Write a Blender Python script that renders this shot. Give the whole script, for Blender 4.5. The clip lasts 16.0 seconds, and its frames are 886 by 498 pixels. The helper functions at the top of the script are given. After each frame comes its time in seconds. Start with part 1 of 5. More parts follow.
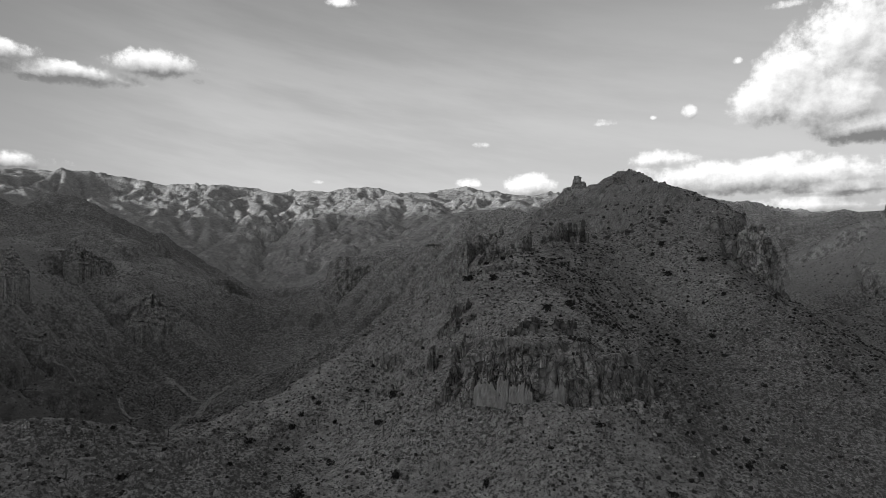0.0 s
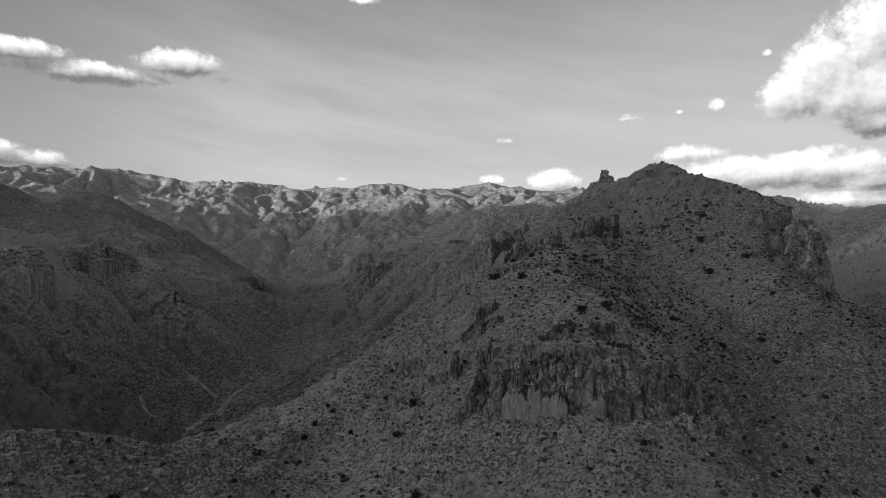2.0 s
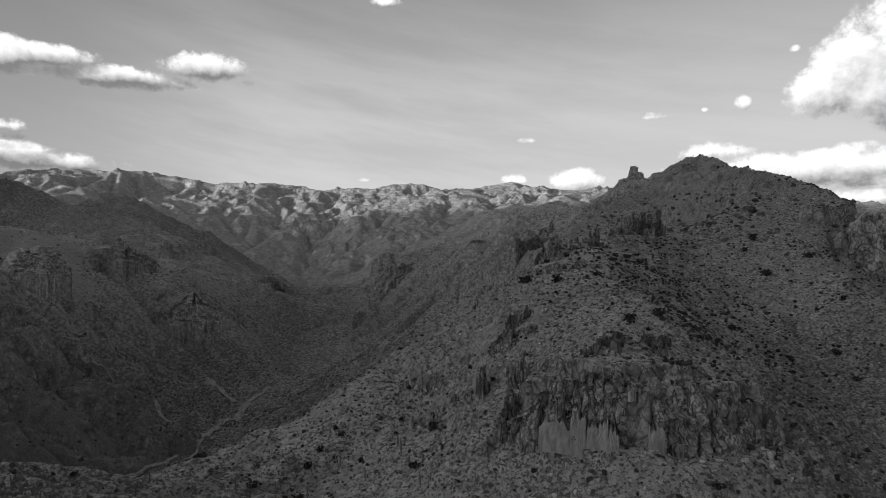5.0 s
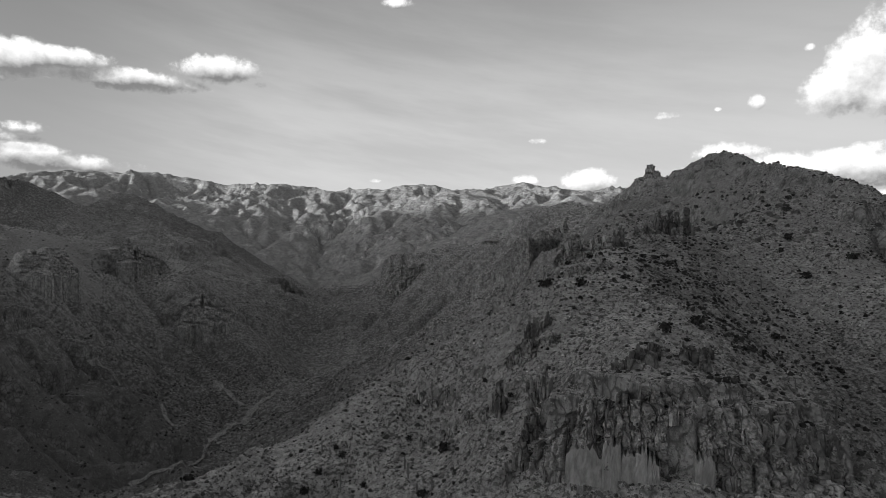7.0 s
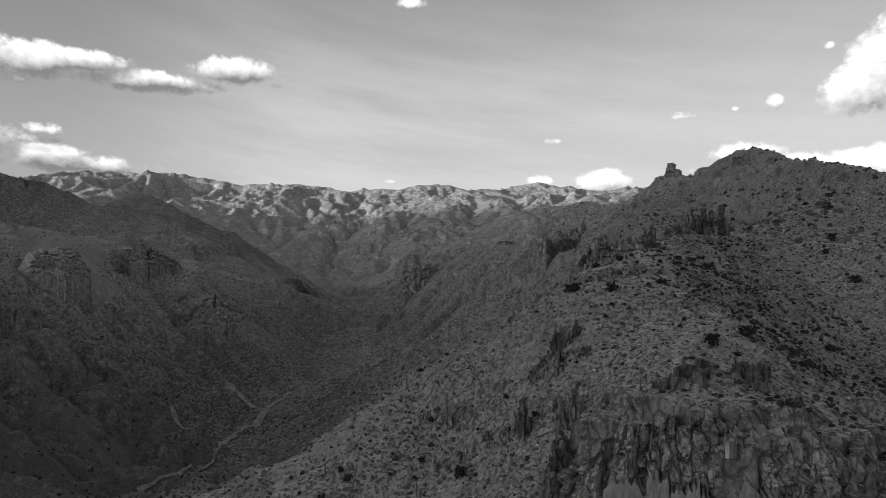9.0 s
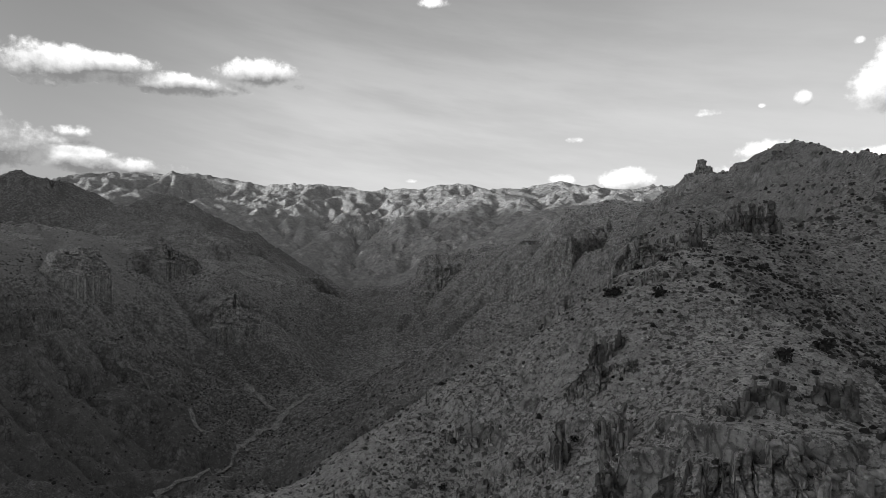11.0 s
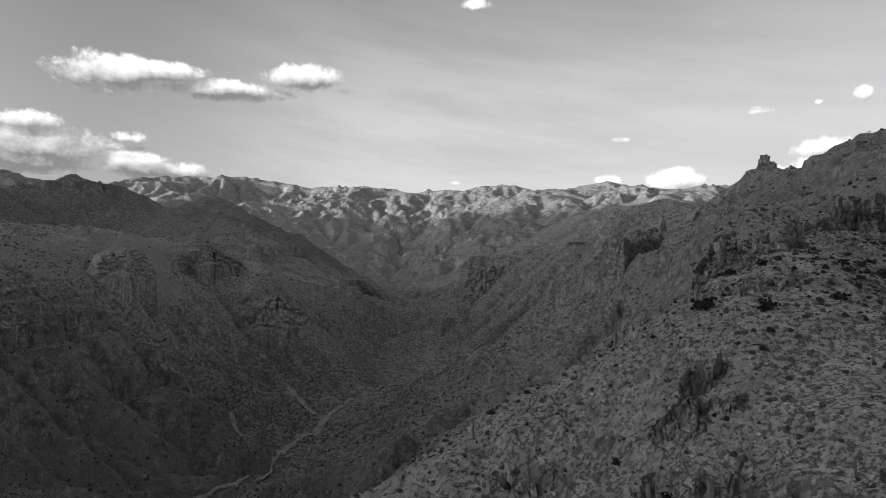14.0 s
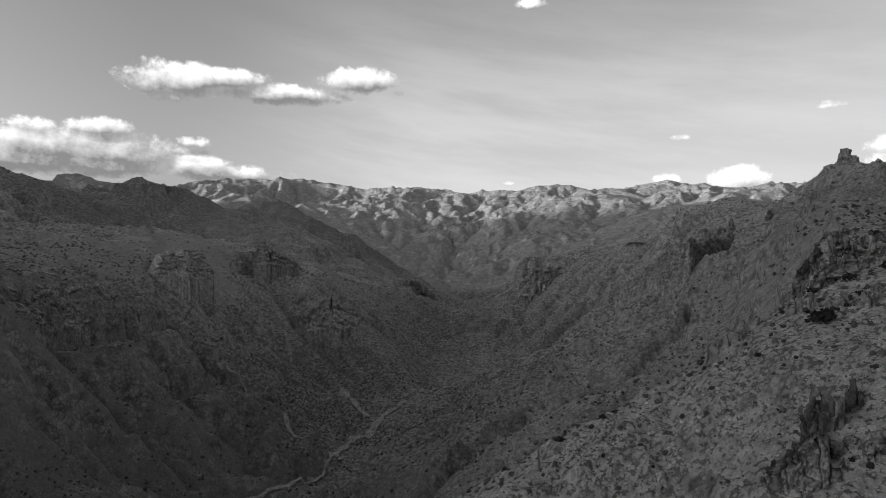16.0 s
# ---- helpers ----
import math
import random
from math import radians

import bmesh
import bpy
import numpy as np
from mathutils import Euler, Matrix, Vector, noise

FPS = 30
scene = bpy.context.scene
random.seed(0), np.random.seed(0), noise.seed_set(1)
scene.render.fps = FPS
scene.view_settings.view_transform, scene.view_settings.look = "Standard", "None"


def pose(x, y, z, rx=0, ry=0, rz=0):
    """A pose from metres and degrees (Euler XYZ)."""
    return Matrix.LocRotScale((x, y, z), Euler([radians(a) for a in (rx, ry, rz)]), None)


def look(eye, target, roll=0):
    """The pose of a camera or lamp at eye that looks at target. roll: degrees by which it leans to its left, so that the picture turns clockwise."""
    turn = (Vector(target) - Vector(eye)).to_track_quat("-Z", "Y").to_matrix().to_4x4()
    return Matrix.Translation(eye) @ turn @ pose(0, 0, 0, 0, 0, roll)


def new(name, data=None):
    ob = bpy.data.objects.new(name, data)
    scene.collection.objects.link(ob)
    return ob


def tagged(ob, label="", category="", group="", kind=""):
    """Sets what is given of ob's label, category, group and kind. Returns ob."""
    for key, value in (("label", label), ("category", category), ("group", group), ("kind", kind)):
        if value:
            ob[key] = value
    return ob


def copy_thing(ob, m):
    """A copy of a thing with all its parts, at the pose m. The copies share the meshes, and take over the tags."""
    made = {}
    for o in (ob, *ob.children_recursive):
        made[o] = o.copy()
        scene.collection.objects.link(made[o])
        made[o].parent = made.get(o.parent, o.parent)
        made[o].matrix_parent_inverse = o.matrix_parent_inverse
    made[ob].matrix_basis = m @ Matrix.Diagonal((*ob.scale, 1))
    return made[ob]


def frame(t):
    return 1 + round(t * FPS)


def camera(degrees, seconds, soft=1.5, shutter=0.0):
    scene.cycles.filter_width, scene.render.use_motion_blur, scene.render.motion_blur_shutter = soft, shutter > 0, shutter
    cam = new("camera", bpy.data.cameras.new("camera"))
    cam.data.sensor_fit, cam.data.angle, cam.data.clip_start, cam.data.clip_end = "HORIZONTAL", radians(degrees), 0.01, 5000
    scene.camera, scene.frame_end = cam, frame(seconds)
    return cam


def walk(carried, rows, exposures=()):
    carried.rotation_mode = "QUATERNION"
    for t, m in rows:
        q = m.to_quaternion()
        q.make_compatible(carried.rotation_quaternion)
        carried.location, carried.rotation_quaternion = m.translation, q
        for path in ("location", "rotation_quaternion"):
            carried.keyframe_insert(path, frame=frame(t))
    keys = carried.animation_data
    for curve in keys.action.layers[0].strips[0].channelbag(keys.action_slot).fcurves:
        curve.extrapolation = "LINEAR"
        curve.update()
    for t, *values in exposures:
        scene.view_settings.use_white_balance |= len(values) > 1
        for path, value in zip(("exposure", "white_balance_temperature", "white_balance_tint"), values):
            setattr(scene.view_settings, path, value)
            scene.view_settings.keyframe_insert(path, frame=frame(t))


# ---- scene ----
# The camera and its flight: x, y, z in metres, then heading, tilt and lean in degrees.
cam = camera(71.0, 16.0, soft=0.5)


def heading(x, y, z, yaw, pitch, roll):
    return pose(x, y, z, 0, 0, yaw) @ pose(0, 0, 0, 90 + pitch) @ pose(0, 0, 0, 0, 0, roll)


PATH = [
    (0.0, heading(0.01, 0.00, 200.01, -10.39, 0.01, 0.18)),
    (0.5, heading(0.63, 3.61, 200.16, -9.86, -0.03, 0.17)),
    (1.0, heading(1.20, 7.40, 200.06, -9.41, -0.10, 0.16)),
    (1.5, heading(1.79, 11.31, 199.99, -8.83, -0.24, 0.14)),
    (2.0, heading(2.37, 15.09, 199.96, -8.27, -0.34, 0.13)),
    (2.5, heading(2.97, 19.01, 199.99, -7.72, -0.36, 0.11)),
    (3.0, heading(3.47, 22.96, 199.86, -7.30, -0.39, 0.08)),
    (3.5, heading(3.96, 26.83, 199.86, -6.92, -0.38, 0.03)),
    (4.0, heading(4.47, 30.83, 199.76, -6.70, -0.36, -0.01)),
    (6.5, heading(6.51, 50.17, 199.33, -5.43, -0.23, -0.07)),
    (7.0, heading(6.90, 54.10, 199.33, -5.19, -0.22, -0.08)),
    (7.5, heading(7.17, 57.76, 199.28, -4.92, -0.17, -0.08)),
    (8.0, heading(7.50, 61.47, 199.32, -4.61, -0.18, -0.03)),
    (8.5, heading(7.55, 64.60, 199.44, -4.30, -0.17, -0.02)),
    (9.0, heading(7.73, 68.30, 199.45, -3.87, -0.19, -0.00)),
    (11.5, heading(8.32, 87.35, 199.39, -1.37, -0.22, -0.06)),
    (12.0, heading(8.30, 91.10, 199.34, -0.82, -0.22, -0.06)),
    (12.5, heading(8.36, 94.98, 199.26, -0.21, -0.18, -0.07)),
    (13.0, heading(8.28, 98.47, 199.25, 0.46, -0.13, -0.09)),
    (13.5, heading(8.10, 102.08, 199.18, 1.23, -0.07, -0.09)),
    (14.0, heading(7.86, 105.41, 199.33, 2.12, -0.06, -0.09)),
    (14.5, heading(7.56, 108.83, 199.35, 3.12, -0.03, -0.08)),
    (15.0, heading(7.25, 112.39, 199.26, 4.39, -0.01, -0.07)),
    (15.5, heading(6.89, 116.40, 199.11, 5.78, -0.00, -0.04)),
    (16.0, heading(6.32, 119.83, 199.16, 7.06, 0.00, -0.05)),
]
walk(cam, PATH, exposures=[(0.0, 0.08), (8.0, 0.21), (16.0, 0.32)])

# ---------------------------------------------------------------- world and sun
SUN_AZ, SUN_EL = radians(252), radians(6.5)      # where the sun stands: compass angle from +y towards +x, and height


class Nodes:
    """A node tree with short calls for arithmetic."""

    def __init__(self, tree):
        self.tree = tree

    def add(self, kind, **values):
        node = self.tree.nodes.new(kind)
        for key, value in values.items():
            setattr(node, key, value)
        return node

    def link(self, value, socket):
        if isinstance(value, (int, float)):
            socket.default_value = value
        elif isinstance(value, tuple):
            socket.default_value = value
        else:
            self.tree.links.new(value, socket)

    def math(self, op, *values, clamp=False):
        node = self.add("ShaderNodeMath", operation=op, use_clamp=clamp)
        for value, socket in zip(values, node.inputs):
            self.link(value, socket)
        return node.outputs[0]

    def ramp(self, value, low, high, to_low=0.0, to_high=1.0, kind="SMOOTHSTEP"):
        node = self.add("ShaderNodeMapRange", interpolation_type=kind)
        for v, socket in zip((value, low, high, to_low, to_high), node.inputs):
            self.link(v, socket)
        return node.outputs[0]

    def mix(self, factor, a, b):
        node = self.add("ShaderNodeMix", data_type="FLOAT")
        self.link(factor, node.inputs[0]), self.link(a, node.inputs[2]), self.link(b, node.inputs[3])
        return node.outputs[0]

    def vector(self, x, y, z):
        node = self.add("ShaderNodeCombineXYZ")
        for v, socket in zip((x, y, z), node.inputs):
            self.link(v, socket)
        return node.outputs[0]

    def noise(self, vector, scale, detail=4.0, rough=0.55, warp=0.0):
        node = self.add("ShaderNodeTexNoise")
        self.link(vector, node.inputs["Vector"])
        for key, v in (("Scale", scale), ("Detail", detail), ("Roughness", rough), ("Distortion", warp)):
            node.inputs[key].default_value = v
        return node.outputs[0]

    def add_vectors(self, a, b):
        node = self.add("ShaderNodeVectorMath", operation="ADD")
        self.link(a, node.inputs[0]), self.link(b, node.inputs[1])
        return node.outputs[0]

    def noise_vector(self, vector, scale, size):
        node = self.add("ShaderNodeTexNoise")
        self.link(vector, node.inputs["Vector"])
        node.inputs["Scale"].default_value, node.inputs["Detail"].default_value = scale, 4.0
        grow = self.add("ShaderNodeVectorMath", operation="SCALE")
        self.link(node.outputs["Color"], grow.inputs[0])
        grow.inputs["Scale"].default_value = size
        return grow.outputs[0]

    def cells(self, vector, scale, feature="F1", random=1.0):
        node = self.add("ShaderNodeTexVoronoi", feature=feature)
        self.link(vector, node.inputs["Vector"])
        node.inputs["Scale"].default_value, node.inputs["Randomness"].default_value = scale, random
        return node


# clouds: compass bearing, height over the horizon, half width and half height in degrees, whiteness
CLOUDS_WEST = [
    (-37.5, 8.0, 7.5, 1.6, 0.30), (-27.0, 6.6, 6.0, 0.9, 0.29),
    (-30.6, 14.2, 3.83, 1.43, 0.56), (-25.4, 14.6, 2.62, 1.01, 0.56), (-30.8, 12.7, 1.99, 0.63, 0.45), (-21.5, 13.5, 6.2, 0.95, 0.17),
    (-14.5, 15.0, 3.61, 1.15, 0.56), (-11.2, 14.0, 0.93, 0.44, 0.17), (-40.4, 9.5, 2.24, 0.76, 0.50), (-36.2, 9.8, 3.07, 0.88, 0.40),
    (-41.1, 8.2, 3.34, 0.84, 0.34), (-38.6, 6.9, 7.75, 1.14, 0.19), (-28.8, 9.1, 1.73, 0.66, 0.45), (-29.5, 8.3, 2.72, 0.47, 0.19), (-28.6, 7.2, 2.99, 0.95, 0.56)]
CLOUDS_EAST = [
    (43.8, 15.8, 4.14, 3.75, 1.0), (40.4, 13.4, 3.57, 2.95, 1.0), (37.6, 12.0, 2.42, 1.98, 1.0), (42.3, 11.5, 3.95, 2.11, 1.0),
    (44.5, 9.3, 3.75, 1.26, 0.25), (50.0, 15.0, 5.0, 5.0, 0.9), (29.9, 7.9, 3.39, 0.87, 1.0), (39.6, 7.4, 2.33, 0.80, 1.0), (36.8, 6.2, 9.84, 1.49, 0.95),
    (42.7, 5.0, 5.57, 0.87, 0.5), (40.8, 3.7, 5.47, 0.89, 0.9)]
CLOUDS_SMALL = [
    (35.7, 15.4, 0.59, 0.39, 0.8), (32.0, 11.6, 0.72, 0.74, 0.8), (24.9, 11.2, 1.65, 0.53, 0.8), (29.1, 11.4, 0.42, 0.24, 0.8), (18.4, 5.8, 2.54, 1.12, 1.0),
    (12.7, 6.0, 1.40, 0.67, 1.0), (13.8, 9.5, 1.04, 0.40, 0.5), (-1.1, 6.0, 1.0, 0.30, 0.8), (1.1, 21.4, 1.73, 0.62, 0.6), (39.6, 19.1, 3.08, 0.49, 0.5)]


def cloud_group():
    """How thick the clouds are, and how white, towards a bearing and height in degrees."""
    group = bpy.data.node_groups.new("clouds", "ShaderNodeTree")
    group.interface.new_socket("Place", in_out="INPUT", socket_type="NodeSocketVector")
    group.interface.new_socket("Thick", in_out="OUTPUT", socket_type="NodeSocketFloat")
    group.interface.new_socket("White", in_out="OUTPUT", socket_type="NodeSocketFloat")
    group.interface.new_socket("Body", in_out="OUTPUT", socket_type="NodeSocketFloat")
    k = Nodes(group)
    place, out = k.add("NodeGroupInput").outputs[0], k.add("NodeGroupOutput")
    puff = k.noise(place, 0.3, 9.0, 0.6, 0.0)
    fine = k.noise(place, 1.3, 8.0, 0.62, 0.0)
    split = k.add("ShaderNodeSeparateXYZ")
    k.link(place, split.inputs[0])
    u, v = split.outputs[0], split.outputs[1]
    thick, total, white, low = -1.0, 1e-4, 1e-4, 0.0
    for az, el, a, b, s in CLOUDS_WEST + CLOUDS_EAST + CLOUDS_SMALL:
        p = k.math("MULTIPLY", k.math("SUBTRACT", u, az), 1 / (1.15 * a))
        q = k.math("MULTIPLY", k.math("SUBTRACT", v, el), 1 / (1.15 * b))
        d = k.math("SUBTRACT", min(1.0, 0.15 + 0.7 * b), k.math("ADD", k.math("MULTIPLY", p, p), k.math("MULTIPLY", q, q)))
        thick = k.math("MAXIMUM", thick, d)
        w = k.math("MAXIMUM", d, 0.0)
        total, white = k.math("ADD", total, w), k.math("MULTIPLY_ADD", w, s, white)
        low = k.math("MULTIPLY_ADD", w, q, low)
    # overhead, out past these, unseen broken cloud is added for light from above
    high = k.ramp(v, 24.0, 40.0, -1.6, -0.1)
    thick = k.math("MAXIMUM", thick, high)
    white = k.math("MULTIPLY_ADD", k.ramp(v, 24.0, 40.0), 1.0, white)
    total = k.math("ADD", total, k.ramp(v, 24.0, 40.0))
    body = k.math("MULTIPLY_ADD", k.math("SUBTRACT", puff, 0.5), 1.9, k.math("MULTIPLY_ADD", thick, 0.95, -0.1))
    k.link(k.math("MULTIPLY_ADD", k.math("SUBTRACT", fine, 0.5), 1.15, body), out.inputs[0])
    # undersides lie in their own shade
    k.link(k.math("MULTIPLY_ADD", k.math("DIVIDE", low, total), 0.38, k.math("DIVIDE", white, total)), out.inputs[1])
    k.link(k.math("MULTIPLY_ADD", k.math("SUBTRACT", fine, 0.5), 0.35, body), out.inputs[2])
    return group


def make_world():
    world = bpy.data.worlds.new("sky")
    scene.world = world
    world.use_nodes = True
    world.node_tree.nodes.clear()
    k = Nodes(world.node_tree)
    sky = k.add("ShaderNodeTexSky", sky_type="NISHITA", sun_disc=False, sun_elevation=SUN_EL, sun_rotation=SUN_AZ, air_density=1.0, dust_density=2.2)
    grey = k.add("ShaderNodeRGBToBW")
    k.link(sky.outputs[0], grey.inputs[0])
    split = k.add("ShaderNodeSeparateXYZ")
    k.link(k.add("ShaderNodeTexCoord").outputs["Generated"], split.inputs[0])
    x, y, z = split.outputs
    az = k.math("MULTIPLY", k.math("ARCTAN2", x, y), 180 / math.pi)
    el = k.math("MULTIPLY", k.math("ARCSINE", z), 180 / math.pi)
    clouds = cloud_group()
    here, lit = k.add("ShaderNodeGroup", node_tree=clouds), k.add("ShaderNodeGroup", node_tree=clouds)
    k.link(k.vector(az, el, 0.0), here.inputs[0])
    k.link(k.vector(k.math("ADD", az, -0.5), k.math("ADD", el, 0.75), 0.0), lit.inputs[0])
    cover = k.ramp(here.outputs[0], -0.1, 0.55)
    rise = k.math("SUBTRACT", here.outputs[2], lit.outputs[2])
    shine = k.math("MULTIPLY_ADD", rise, 0.8, k.math("MULTIPLY_ADD", here.outputs[1], 0.75, -0.05), clamp=True)
    cloud = k.mix(shine, 0.22, 1.0)
    air = k.math("MULTIPLY", grey.outputs[0], SKY)
    # a thin high veil over the middle and the east
    drawn = k.noise(k.vector(k.math("MULTIPLY", az, 0.05), k.math("MULTIPLY_ADD", az, 0.05, k.math("MULTIPLY", el, 0.3)), 3.0), 1.0, 5.0, 0.6)
    veil = k.math("MULTIPLY", k.math("MULTIPLY", k.ramp(az, -34.0, -8.0), k.ramp(az, 60.0, 5.0, 0.45, 1.0)), k.math("MULTIPLY", k.ramp(el, 30.0, 6.0), k.ramp(drawn, 0.3, 0.7, 0.34, 0.56)))
    air = k.mix(veil, air, 0.8)
    bg, out = k.add("ShaderNodeBackground"), k.add("ShaderNodeOutputWorld")
    k.link(k.mix(cover, air, cloud), bg.inputs[0])
    k.link(bg.outputs[0], out.inputs[0])


SKY = 0.165
make_world()
sun = new("sun", bpy.data.lights.new("sun", "SUN"))
sun.data.energy, sun.data.angle = 3.2, radians(1.0)
sun.matrix_world = look((0, 0, 0), (-math.sin(SUN_AZ) * math.cos(SUN_EL), -math.cos(SUN_AZ) * math.cos(SUN_EL), -math.sin(SUN_EL)))


# ---------------------------------------------------------------- noise on numpy arrays
def hash2(ix, iy, seed):
    n = (ix.astype(np.int64) * 374761393 + iy.astype(np.int64) * 668265263 + seed * 974634541) & 0xFFFFFFFF
    n = ((n ^ (n >> 13)) * 1274126177) & 0xFFFFFFFF
    return ((n ^ (n >> 16)) & 0xFFFFFF) / float(0xFFFFFF)


def vnoise(x, y, seed):
    """Smooth value noise in -1..1."""
    x0, y0 = np.floor(x), np.floor(y)
    u, v = x - x0, y - y0
    u, v = u * u * u * (u * (u * 6 - 15) + 10), v * v * v * (v * (v * 6 - 15) + 10)
    a, b = hash2(x0, y0, seed), hash2(x0 + 1, y0, seed)
    c, d = hash2(x0, y0 + 1, seed), hash2(x0 + 1, y0 + 1, seed)
    return 2 * ((a * (1 - u) + b * u) * (1 - v) + (c * (1 - u) + d * u) * v) - 1


def smooth(e0, e1, v):
    t = np.clip((v - e0) / (e1 - e0), 0, 1)
    return t * t * (3 - 2 * t)


